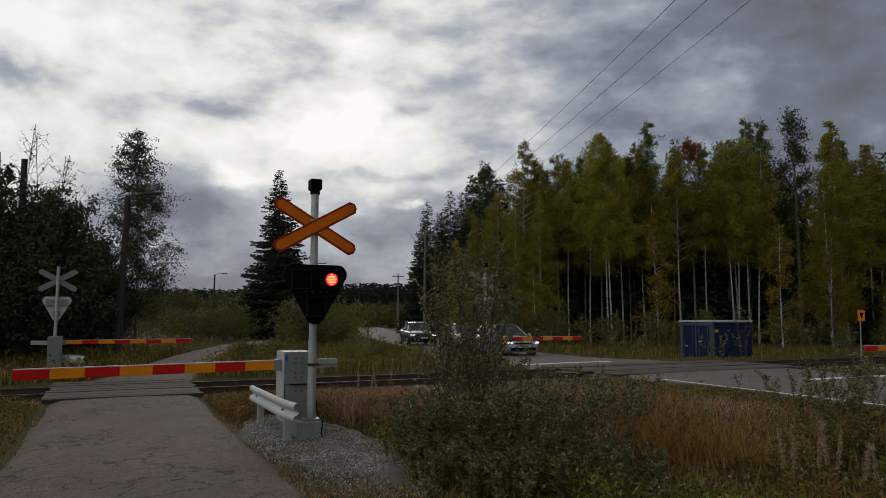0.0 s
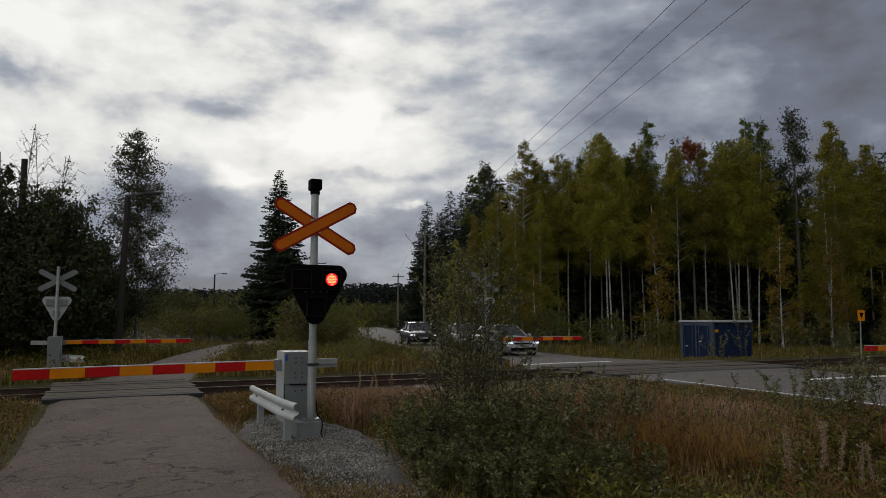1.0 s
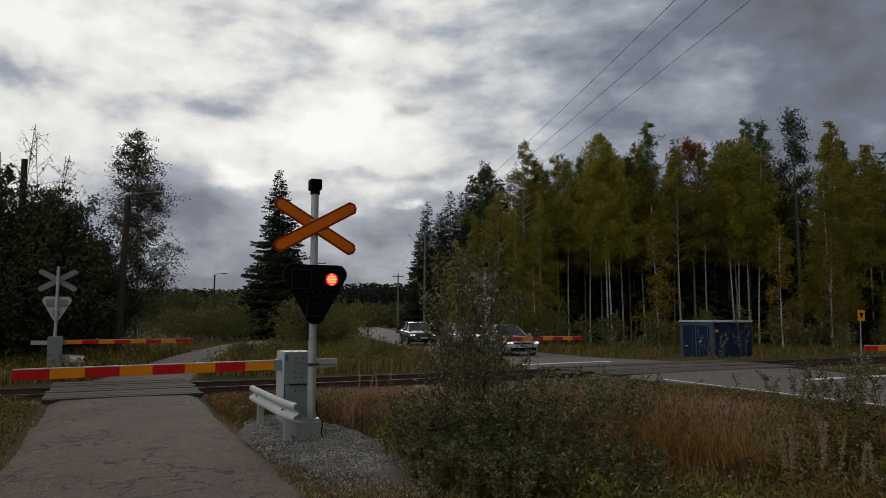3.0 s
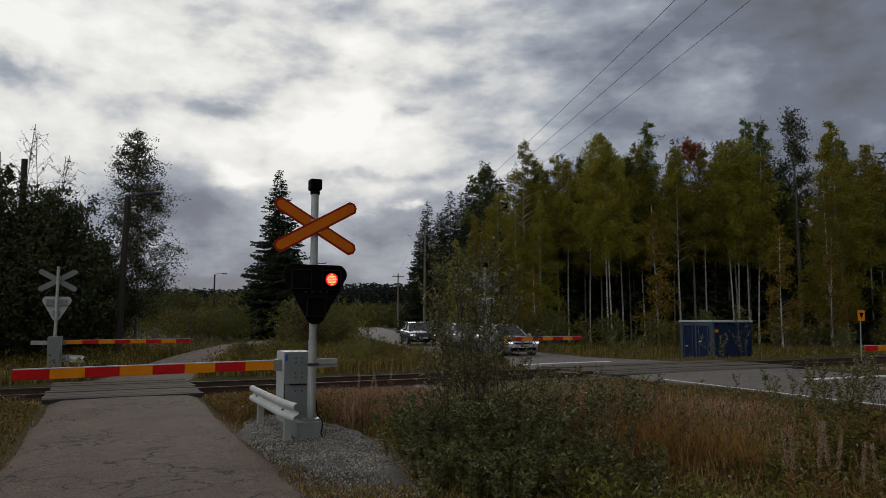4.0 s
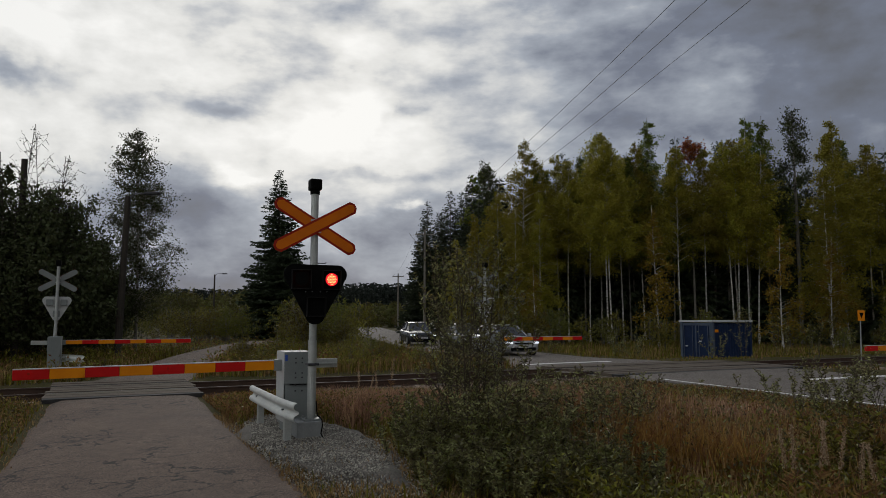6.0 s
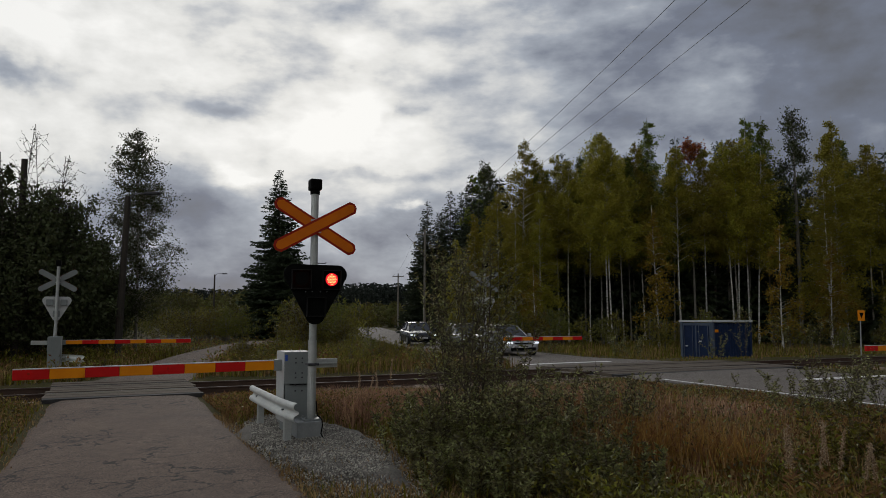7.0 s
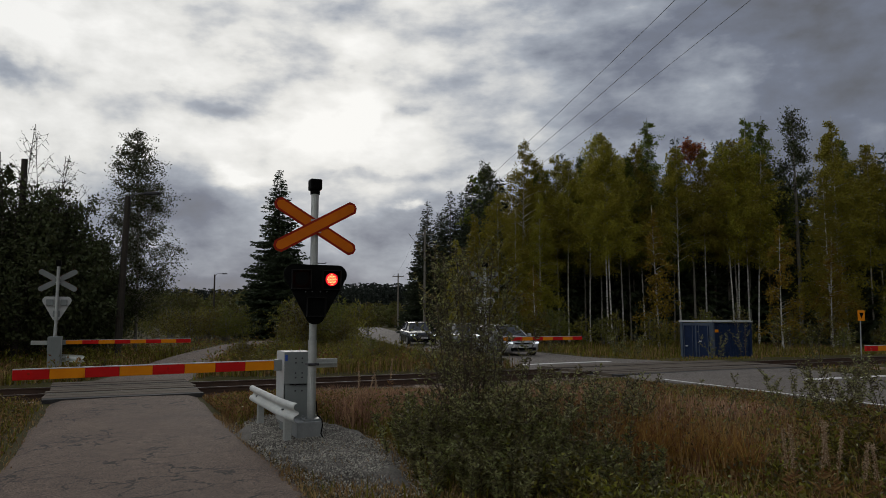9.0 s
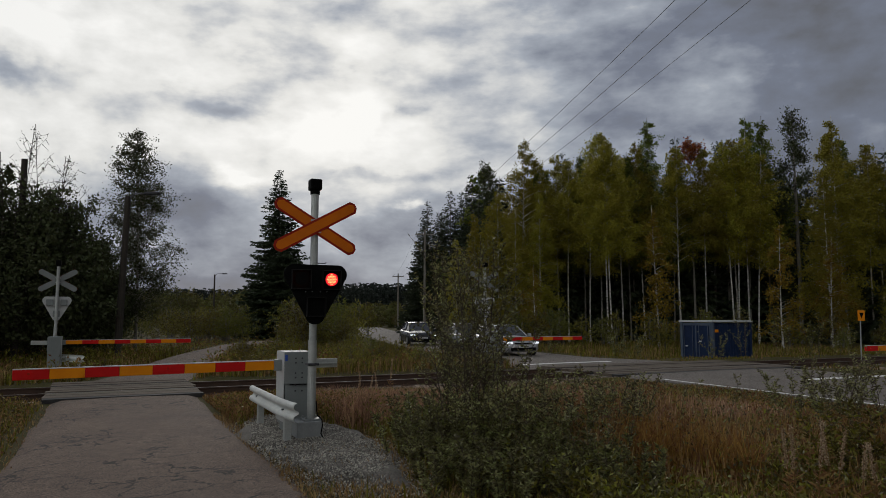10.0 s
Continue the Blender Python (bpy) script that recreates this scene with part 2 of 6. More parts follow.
M = dict(
    soil=mat("soil", [(0.05, 0.042, 0.018), (0.09, 0.07, 0.035), (0.06, 0.062, 0.02), (0.13, 0.1, 0.055)], 0.9, 0.95, bump=1.0, bump_scale=22, fine=0.6, gloss=0.08),
    asphalt=asphalt("worn_asphalt", [(0.088, 0.059, 0.043), (0.133, 0.091, 0.068), (0.178, 0.125, 0.095)], 0.95),
    road=asphalt("main_asphalt", [(0.105, 0.089, 0.076), (0.15, 0.129, 0.112), (0.19, 0.165, 0.145)], 0.3),
    line=mat("road_paint", [(0.45, 0.45, 0.44), (0.78, 0.78, 0.76), (0.8, 0.8, 0.78)], 5, 0.7, bump=0.2, fine=0.6),
    ballast=mat("ballast", [(0.14, 0.098, 0.07), (0.25, 0.18, 0.132), (0.35, 0.265, 0.2)], 3, 0.95, bump=1.0, bump_scale=35, fine=0.6),
    gravel=mat("gravel", [(0.06, 0.053, 0.045), (0.12, 0.108, 0.092), (0.2, 0.182, 0.16)], 4, 0.9, bump=0.8, bump_scale=45, fine=0.6),
    stone=mat("stone", [(0.15, 0.137, 0.12), (0.26, 0.24, 0.21), (0.4, 0.37, 0.33)], 3, 0.85, island=0.75),
    ballaststone=mat("ballast_stone", [(0.11, 0.078, 0.057), (0.22, 0.16, 0.12), (0.36, 0.275, 0.215)], 3, 0.9, island=0.6),
    rail=mat("rusted_rail", [(0.05, 0.03, 0.02), (0.09, 0.05, 0.035)], 6, 0.75, metal=0.3, bump=0.3),
    railtop=mat("polished_railhead", [(0.1, 0.085, 0.075), (0.19, 0.17, 0.155)], 5, 0.65, metal=0.2),
    sleeper=mat("concrete_sleeper", [(0.16, 0.14, 0.12), (0.26, 0.24, 0.21)], 5, 0.9, bump=0.4),
    plank=mat("crossing_plank", [(0.075, 0.057, 0.04), (0.11, 0.086, 0.064), (0.135, 0.108, 0.084)], 4, 0.95, bump=0.5, vary=0.12, stretch=(0.4, 3, 1)),
    rubber=mat("rubber_strip", [(0.02, 0.02, 0.022), (0.045, 0.043, 0.042)], 6, 0.8, bump=0.3),
    galv=mat("galvanised_steel", [(0.37, 0.385, 0.375), (0.46, 0.475, 0.46), (0.53, 0.545, 0.525)], 5, 0.5, metal=0.55, bump=0.08),
    grey=mat("grey_paint", [(0.19, 0.208, 0.208), (0.235, 0.253, 0.25)], 3, 0.5, bump=0.05, fine=0.2),
    boxlight=mat("pale_grey_metal", [(0.45, 0.46, 0.46), (0.53, 0.54, 0.53)], 4, 0.55, bump=0.05),
    beam=mat("pale_zinc", [(0.5, 0.52, 0.5), (0.6, 0.62, 0.6), (0.68, 0.7, 0.67)], 4, 0.55, metal=0.1, bump=0.06),
    concrete=mat("concrete", [(0.24, 0.25, 0.25), (0.34, 0.35, 0.345)], 5, 0.9, bump=0.3),
    black=mat("matt_black", [(0.002, 0.002, 0.002), (0.004, 0.004, 0.004)], 4, 0.9, gloss=0.12),
    lens=mat("dark_lens", [(0.003, 0.003, 0.003), (0.006, 0.005, 0.005)], 8, 0.5, gloss=0.3),
    dark=mat("dark_mark", [(0.03, 0.03, 0.035), (0.05, 0.05, 0.055)], 8, 0.7),
    yellow=mat("signal_yellow", [(0.74, 0.22, 0.002), (0.85, 0.29, 0.003)], 3, 0.6, fine=0.2, gloss=0.2),
    red=mat("signal_red", [(0.5, 0.006, 0.006), (0.62, 0.009, 0.008)], 3, 0.6, fine=0.2, gloss=0.2),
    orange=mat("blade_orange", [(0.62, 0.135, 0.002), (0.74, 0.175, 0.003)], 3, 0.6, fine=0.2, gloss=0.2),
    border=mat("dark_red_border", [(0.3, 0.016, 0.006), (0.38, 0.022, 0.008)], 3, 0.6, fine=0.2, gloss=0.2),
    edge=mat("boom_edge", [(0.5, 0.5, 0.5), (0.65, 0.65, 0.64)], 5, 0.6),
    blue_tag=mat("blue_tag", [(0.02, 0.07, 0.35), (0.03, 0.09, 0.42)], 6, 0.5),
    # light blue of the container's frame, paler to stand for its lit face
    pale_blue=mat("pale_blue_lit_paint", [(0.03, 0.048, 0.085), (0.055, 0.078, 0.12), (0.085, 0.11, 0.15)], 3, 0.5, bump=0.1),
    steel_blue=mat("blue_steel", [(0.006, 0.013, 0.04), (0.01, 0.022, 0.065), (0.016, 0.032, 0.08)], 2, 0.8, bump=0.15, gloss=0.2),
    roof_grey=mat("pale_roof", [(0.4, 0.42, 0.44), (0.55, 0.57, 0.58)], 4, 0.6),
    wood=mat("tarred_pole", [(0.03, 0.025, 0.02), (0.06, 0.05, 0.04)], 4, 0.9, bump=0.5, stretch=(3, 3, 0.3)),
    polewood=mat("weathered_pole", [(0.12, 0.105, 0.085), (0.18, 0.162, 0.135), (0.23, 0.208, 0.178)], 4, 0.9, bump=0.4, stretch=(3, 3, 0.3)),
    wire=mat("wire", [(0.09, 0.09, 0.095), (0.14, 0.14, 0.145)], 5, 0.6, metal=0.5),
    birchbark=mat("birch_bark", [(0.04, 0.035, 0.03), (0.3, 0.28, 0.25), (0.5, 0.48, 0.44), (0.6, 0.58, 0.54)], 3, 0.8, bump=0.3, stretch=(1, 1, 3), vary=0.3),
    greybark=mat("grey_bark", [(0.06, 0.055, 0.045), (0.15, 0.135, 0.115), (0.2, 0.18, 0.15)], 3, 0.9, bump=0.5, stretch=(2, 2, 0.5), vary=0.25),
    darkbark=mat("dark_bark", [(0.03, 0.025, 0.02), (0.07, 0.055, 0.045)], 3, 0.95, bump=0.5, stretch=(2, 2, 0.5)),
    twig=mat("willow_twig", [(0.04, 0.03, 0.022), (0.085, 0.06, 0.04)], 8, 0.8),
    birchleaf=mat("birch_leaf", [(0.215, 0.195, 0.022), (0.29, 0.255, 0.03), (0.355, 0.295, 0.04)], 0.5, 0.6, leaf=0.45, vary=0.25, island=0.18),
    yellowleaf=mat("yellowing_leaf", [(0.16, 0.11, 0.012), (0.23, 0.155, 0.016), (0.26, 0.14, 0.018)], 0.5, 0.6, leaf=0.3, vary=0.2, island=0.3),
    thicketleaf=mat("thicket_leaf", [(0.1, 0.105, 0.02), (0.15, 0.15, 0.028), (0.19, 0.17, 0.035)], 0.5, 0.6, leaf=0.3, vary=0.2, island=0.3),
    olivethicket=mat("olive_thicket_leaf", [(0.13, 0.115, 0.02), (0.18, 0.155, 0.028), (0.2, 0.15, 0.035)], 0.5, 0.65, leaf=0.3, vary=0.2, island=0.3),
    orangeleaf=mat("orange_leaf", [(0.24, 0.06, 0.015), (0.32, 0.09, 0.02)], 0.5, 0.6, leaf=0.3, island=0.3),
    greenleaf=mat("green_leaf", [(0.08, 0.105, 0.015), (0.125, 0.15, 0.022), (0.165, 0.18, 0.033)], 0.5, 0.55, leaf=0.4, vary=0.2, island=0.2),
    darkleaf=mat("alder_leaf", [(0.04, 0.05, 0.02), (0.065, 0.075, 0.03), (0.09, 0.1, 0.04)], 0.5, 0.6, leaf=0.2, vary=0.2, island=0.3),
    willowleaf=mat("willow_leaf", [(0.068, 0.066, 0.017), (0.122, 0.117, 0.034), (0.25, 0.235, 0.11), (0.28, 0.19, 0.045)], 3, 0.5, leaf=0.24, vary=0.25, island=0.7, gloss=0.6),
    herbleaf=mat("herb_leaf", [(0.082, 0.074, 0.01), (0.132, 0.112, 0.016), (0.185, 0.132, 0.026)], 2, 0.5, leaf=0.25, vary=0.25, island=0.6, gloss=0.6),
    pineneedle=mat("pine_needle", [(0.03, 0.042, 0.012), (0.05, 0.065, 0.018), (0.075, 0.085, 0.025)], 0.6, 0.7, vary=0.2, island=0.3),
    needle=mat("spruce_needle", [(0.014, 0.022, 0.008), (0.026, 0.038, 0.012), (0.042, 0.052, 0.016)], 0.6, 0.7, vary=0.2, island=0.3),
    farneedle=mat("far_needle", [(0.008, 0.014, 0.009), (0.016, 0.023, 0.014)], 0.05, 0.8, island=0.3),
    farleaf=mat("far_leaf", [(0.07, 0.08, 0.02), (0.11, 0.11, 0.03), (0.10, 0.075, 0.03)], 0.04, 0.7, leaf=0.2, island=0.3),
    grass=mat("grass", [(0.092, 0.088, 0.009), (0.14, 0.122, 0.014), (0.2, 0.148, 0.028)], 0.5, 0.7, leaf=0.25, island=0.45),
    straw=mat("dry_grass", [(0.2, 0.115, 0.045), (0.29, 0.185, 0.08), (0.38, 0.26, 0.13)], 0.6, 0.75, leaf=0.42, island=0.4),
    rustgrass=mat("rusty_herb", [(0.17, 0.085, 0.035), (0.24, 0.13, 0.055), (0.3, 0.18, 0.08)], 0.6, 0.75, leaf=0.42, island=0.4),
    orangegrass=mat("orange_grass", [(0.2, 0.095, 0.025), (0.28, 0.145, 0.04), (0.34, 0.2, 0.07)], 0.6, 0.75, leaf=0.42, island=0.4),
    pinkgrass=mat("pinkish_grass", [(0.26, 0.14, 0.085), (0.38, 0.22, 0.14), (0.48, 0.31, 0.21)], 0.7, 0.75, leaf=0.42, island=0.35),
    fluff=mat("seed_fluff", [(0.3, 0.2, 0.12), (0.5, 0.38, 0.27)], 5, 0.9, leaf=0.3, island=0.3),
    silver=mat("silver_paint", [(0.42, 0.43, 0.44), (0.5, 0.51, 0.52)], 1.5, 0.28, metal=0.6, fine=0.15),
    darkpaint=mat("dark_paint", [(0.03, 0.033, 0.04), (0.05, 0.053, 0.06)], 1.5, 0.25, metal=0.4, fine=0.15),
    bluepaint=mat("grey_blue_paint", [(0.1, 0.11, 0.12), (0.15, 0.16, 0.17)], 1.5, 0.25, metal=0.4, fine=0.15),
    carglass=mat("car_glass", [(0.02, 0.022, 0.025), (0.035, 0.038, 0.042)], 2, 0.1, gloss=1.0, rough_var=0.04),
    tyre=mat("tyre", [(0.012, 0.012, 0.012), (0.03, 0.029, 0.028)], 8, 0.85),
    rim=mat("alloy_rim", [(0.35, 0.35, 0.36), (0.45, 0.45, 0.46)], 5, 0.35, metal=0.8),
    plate=mat("plate", [(0.6, 0.6, 0.6), (0.7, 0.7, 0.7)], 5, 0.5),
    led=glow("red_led_glow", (1.0, 0.015, 0.03), 0.75),
    ledhot=glow("led_core_glow", (1.0, 0.48, 0.15), 2.2),
    ledsmall=glow("small_red_glow", (1.0, 0.05, 0.06), 0.75),
    head=glow("headlight_glow", (0.9, 0.95, 1.0), 0.9),
)


# ---- mesh helpers ----
def part(name, bm, material, parent=None, label=""):
    me = bpy.data.meshes.new(name)
    bm.to_mesh(me)
    bm.free()
    me.materials.append(material)
    ob = new(name, me)
    ob.parent = parent
    if label:
        ob["label"] = label
    return ob


def thing(name, m, label, category, group="", kind=""):
    ob = new(name)
    ob.matrix_basis = m
    return tagged(ob, label, category, group, kind)


def rawpart(name, verts, faces, material, parent=None, label="", soft=False):
    me = bpy.data.meshes.new(name)
    me.from_pydata(verts, [], faces)
    if soft:
        me.shade_smooth()
    me.materials.append(material)
    ob = new(name, me)
    ob.parent = parent
    if label:
        ob["label"] = label
    return ob


def quads(name, v, material, parent=None, label=""):
    """One mesh from an array of quads, n x 4 x 3."""
    v = np.ascontiguousarray(v, dtype=np.float32)
    n = len(v)
    me = bpy.data.meshes.new(name)
    me.vertices.add(4 * n), me.loops.add(4 * n), me.polygons.add(n)
    me.vertices.foreach_set("co", v.ravel())
    me.loops.foreach_set("vertex_index", np.arange(4 * n, dtype=np.int32))
    me.polygons.foreach_set("loop_start", np.arange(0, 4 * n, 4, dtype=np.int32))
    me.update(calc_edges=True)
    me.materials.append(material)
    ob = new(name, me)
    ob.parent = parent
    if label:
        ob["label"] = label
    return ob


def box(bm, c, size, rot=None, bevel=0.0):
    m = Matrix.Translation(c) @ (rot or Matrix()) @ Matrix.Diagonal((*size, 1))
    vs = bmesh.ops.create_cube(bm, size=1, matrix=m)["verts"]
    if bevel:
        es = list({e for v in vs for e in v.link_edges})
        bmesh.ops.bevel(bm, geom=es, offset=bevel, segments=2, affect="EDGES", profile=0.6)
    return bm


def rod(bm, p, q, r0, r1=None, n=14):
    p, q = Vector(p), Vector(q)
    d = q - p
    m = Matrix.Translation((p + q) / 2) @ d.to_track_quat("Z", "Y").to_matrix().to_4x4()
    bmesh.ops.create_cone(bm, cap_ends=True, segments=n, radius1=r0, radius2=r0 if r1 is None else r1, depth=d.length, matrix=m)
    return bm


def plate(bm, outline, y0, y1, bevel=0.0):
    """An outline in x and z, thick from y0 to y1."""
    f = bm.faces.new([bm.verts.new((x, y0, z)) for x, z in outline])
    g = bmesh.ops.extrude_face_region(bm, geom=[f])
    bmesh.ops.translate(bm, verts=[e for e in g["geom"] if isinstance(e, bmesh.types.BMVert)], vec=(0, y1 - y0, 0))
    bmesh.ops.recalc_face_normals(bm, faces=bm.faces[:])
    if bevel:
        bmesh.ops.bevel(bm, geom=bm.edges[:], offset=bevel, segments=2, affect="EDGES")
    return bm


def rounded(points, r, n=7):
    """An outline with its corners rounded."""
    out = []
    k = len(points)
    for i in range(k):
        p, a, b = Vector(points[i]), Vector(points[i - 1]), Vector(points[(i + 1) % k])
        u, v = (a - p).normalized(), (b - p).normalized()
        half = math.acos(max(-1, min(1, u.dot(v)))) / 2
        cut = r / math.tan(half)
        c = p + (u + v).normalized() * (r / math.sin(half))
        s, e = p + u * cut - c, p + v * cut - c
        for j in range(n + 1):
            w = s.lerp(e, j / n)
            w = w.normalized() * r
            out.append(tuple(c + w))
    return out


def tubes(lines, n=6):
    """Verts and faces of tapered tubes: lines of (points, radii)."""
    verts, faces = [], []
    for pts, rad in lines:
        base = len(verts)
        for i, p in enumerate(pts):
            p = Vector(p)
            d = Vector(pts[min(i + 1, len(pts) - 1)]) - Vector(pts[max(i - 1, 0)])
            d = d.normalized() if d.length > 1e-6 else Vector((0, 0, 1))
            s = d.cross(Vector((0.31, 0.95, 0.03)))
            s = s.normalized() if s.length > 1e-3 else Vector((1, 0, 0))
            t = d.cross(s)
            for j in range(n):
                w = 2 * math.pi * j / n
                verts.append(tuple(p + (s * math.cos(w) + t * math.sin(w)) * rad[i]))
        for i in range(len(pts) - 1):
            for j in range(n):
                k = (j + 1) % n
                faces.append((base + i * n + j, base + i * n + k, base + (i + 1) * n + k, base + (i + 1) * n + j))
        faces.append(tuple(base + (len(pts) - 1) * n + j for j in range(n)))
    return verts, faces


def unit(v):
    return v / np.maximum(np.linalg.norm(v, axis=1, keepdims=True), 1e-6)


def cards(rng, c, d, length, width):
    """Pointed leaves: from c along d, with random roll. length and width may be arrays."""
    n = len(c)
    d = unit(d)
    s = unit(np.cross(d, rng.normal(size=(n, 3))))
    length = np.broadcast_to(length, n)[:, None] * rng.uniform(0.7, 1.3, (n, 1))
    width = np.broadcast_to(width, n)[:, None] * rng.uniform(0.7, 1.3, (n, 1)) / 2
    m = c + d * length * 0.45
    return np.stack([c, m + s * width, c + d * length, m - s * width], axis=1)


# ---- trees ----
def deciduous(name, seed, height, start, radius, leaves, bark, leaf, size=0.24, droop=0.5, limbs=26, trunk_r=0.11, spread=0.4, label="", stems=1, wide=0.45, curve=0.6, tufts=5.5, taper=0.76, twigged=True):
    """A trunk, limbs that rise and droop, and leaves scattered in clumps round their outer parts."""
    rng = np.random.default_rng(seed)
    ob = thing(name, Matrix(), label, "tree")
    lines, twigs, cs, ds = [], [], [], []
    for s in range(stems):
        lean = rng.normal(0, 0.007, 2) + (0 if stems == 1 else rng.normal(0, 0.09, 2))
        ph = rng.uniform(0, 6, 2)

        def axis(t):
            return np.array((lean[0] * t * height + 0.12 * math.sin(3 * t + ph[0]), lean[1] * t * height + 0.12 * math.sin(2.6 * t + ph[1]), t * height * (1 if s == 0 else 0.9)))
        ts = np.linspace(0, 1, 11)
        lines.append(([tuple(axis(t)) for t in ts], [max(0.012, trunk_r * (1 - t) ** 0.8 + (0.05 if t == 0 else 0)) for t in ts]))
        for i in range(limbs):
            t = start + (0.97 - start) * ((i + rng.uniform(0, 1)) / limbs)
            u = (t - start) / (1 - start)
            ln = radius * (0.25 + 0.9 * math.sin(math.pi * min(1, 0.16 + u * 0.84)) ** curve) * rng.uniform(0.65, 1.2) * (1 - taper * u)
            w = rng.uniform(0, 2 * math.pi)
            out = np.array((math.cos(w), math.sin(w), 0))
            p0 = axis(t)
            pts = []
            for k in np.linspace(0, 1, 6):
                rise = ln * (0.75 * k - droop * k * k * 1.0)
                pts.append(p0 + out * ln * k + np.array((0, 0, rise)) + rng.normal(0, 0.04, 3) * k)
            twigs.append(([tuple(p) for p in pts], [max(0.006, trunk_r * 0.28 * (1 - k)) for k in np.linspace(0, 1, 6)]))
            m = max(3, int(leaves / limbs / stems * (0.1 + 1.25 * ln / radius)))
            nt = max(3, int(ln * tufts))
            k = rng.uniform(0.25, 1.03, nt)
            seg = np.array([np.interp(k, np.linspace(0, 1, 6), [p[j] for p in pts]) for j in range(3)]).T
            off = rng.normal(0, spread, (nt, 3)) * np.array((1, 1, 0.6)) * min(1, 0.22 + 0.9 * ln / radius)
            off[:, 2] -= np.abs(rng.normal(0, spread * (0.6 + droop), nt)) * k * min(0.8, 0.2 + 0.8 * ln / radius)
            mid = seg + off
            for q in range(nt if twigged else 0):
                twigs.append(([tuple(seg[q]), tuple(mid[q])], [0.012, 0.004]))
            pick = rng.integers(0, nt, m)
            along = rng.uniform(0.2, 1.1, (m, 1))
            cs.append(seg[pick] * (1 - along) + mid[pick] * along + rng.normal(0, spread * 0.34 * min(1, 0.4 + 0.7 * ln / radius), (m, 3)) * np.array((1, 1, 0.8 + droop * 0.7)))
            ds.append(rng.normal(0, 0.8, (m, 3)) + np.array((0, 0, -droop)))
    v, f = tubes(lines, 8)
    rawpart("trunk", v, f, bark, ob, soft=True)
    v, f = tubes(twigs, 3)
    rawpart("branchwork", v, f, bark, ob)
    if leaves:
        quads("crown", cards(rng, np.vstack(cs), np.vstack(ds), size, size * wide * 1.5), leaf, ob)
    return ob


def spruce_quads(rng, height, radius, tiers, density, size, start=0.05, boughs=9):
    cs, ds, ls = [], [], []
    for i in range(tiers):
        t = start + (1 - start) * (i / tiers) ** 0.95
        z = t * height
        r = radius * (1 - t) ** 0.82 * rng.uniform(0.8, 1.1) + 0.22
        for j in range(max(4, int(boughs * (1 - t) + 4))):
            w = rng.uniform(0, 2 * math.pi)
            ln = r * rng.uniform(0.7, 1.08)
            m = max(3, int(density * ln))
            k = rng.uniform(0.08, 1, m)
            out = np.array((math.cos(w), math.sin(w), 0))
            side = np.array((-out[1], out[0], 0))
            drop = -0.5 * ln * k + 0.36 * ln * k * k
            c = out * (ln * k)[:, None] + side * (rng.normal(0, 0.13, m) * (1.1 - k) * ln)[:, None]
            c[:, 2] = z + drop + rng.normal(0, 0.03, m)
            cs.append(c)
            ds.append(out * 0.9 + side * rng.normal(0, 0.7, m)[:, None] + np.array((0, 0, -0.45)) + rng.normal(0, 0.2, (m, 3)))
            ls.append(np.full(m, size * (0.5 + 0.6 * (1 - t))))
    return np.vstack(cs), np.vstack(ds), np.concatenate(ls)


def spruce(name, seed, height, radius, tiers=34, density=9, size=0.5, label="", start=0.05, boughs=9):
    rng = np.random.default_rng(seed)
    ob = thing(name, Matrix(), label, "tree")
    v, f = tubes([([(0, 0, 0), (0.02, 0, height * 0.5), (0, 0, height)], [0.16, 0.1, 0.01])], 8)
    rawpart("trunk", v, f, M["darkbark"], ob, soft=True)
    c, d, ls = spruce_quads(rng, height, radius, tiers, density, size, start, boughs)
    quads("crown", cards(rng, c, d, ls, ls * 0.5), M["needle"], ob)
    return ob


def pine(name, seed, height, label=""):
    rng = np.random.default_rng(seed)
    ob = thing(name, Matrix(), label, "tree")
    twigs, cs, ds = [], [], []
    for i in range(22):
        t = 0.52 + 0.46 * (i + rng.uniform()) / 22
        ln = 2.1 * (1.05 - t) ** 0.5 * rng.uniform(0.6, 1.3)
        w = rng.uniform(0, 6.3)
        out = np.array((math.cos(w), math.sin(w), 0.35))
        p0 = np.array((0, 0, t * height))
        twigs.append(([tuple(p0), tuple(p0 + out * ln * 0.5), tuple(p0 + out * ln)], [0.04, 0.025, 0.008]))
        m = int(300 * ln)
        k = rng.uniform(0.45, 1.05, m)
        cs.append(p0 + out * (ln * k)[:, None] + rng.normal(0, 0.24, (m, 3)))
        ds.append(rng.normal(0, 0.7, (m, 3)) + out * 0.6 + np.array((0, 0, 0.4)))
    v, f = tubes([([(0, 0, 0), (0.05, 0.02, height * 0.5), (0, 0, height)], [0.15, 0.11, 0.02])] , 8)
    rawpart("trunk", v, f, M["greybark"], ob, soft=True)
    v, f = tubes(twigs, 4)
    rawpart("branchwork", v, f, M["greybark"], ob)
    quads("crown", cards(rng, np.vstack(cs), np.vstack(ds), 0.2, 0.075), M["pineneedle"], ob)
    return ob


def put(template, x, y, z, size=1.0, turn=0.0, label="", group=""):
    ob = copy_thing(template, pose(x, y, z, 0, 0, turn) @ Matrix.Diagonal((size, size, size, 1)))
    return tagged(ob, label, "", group)


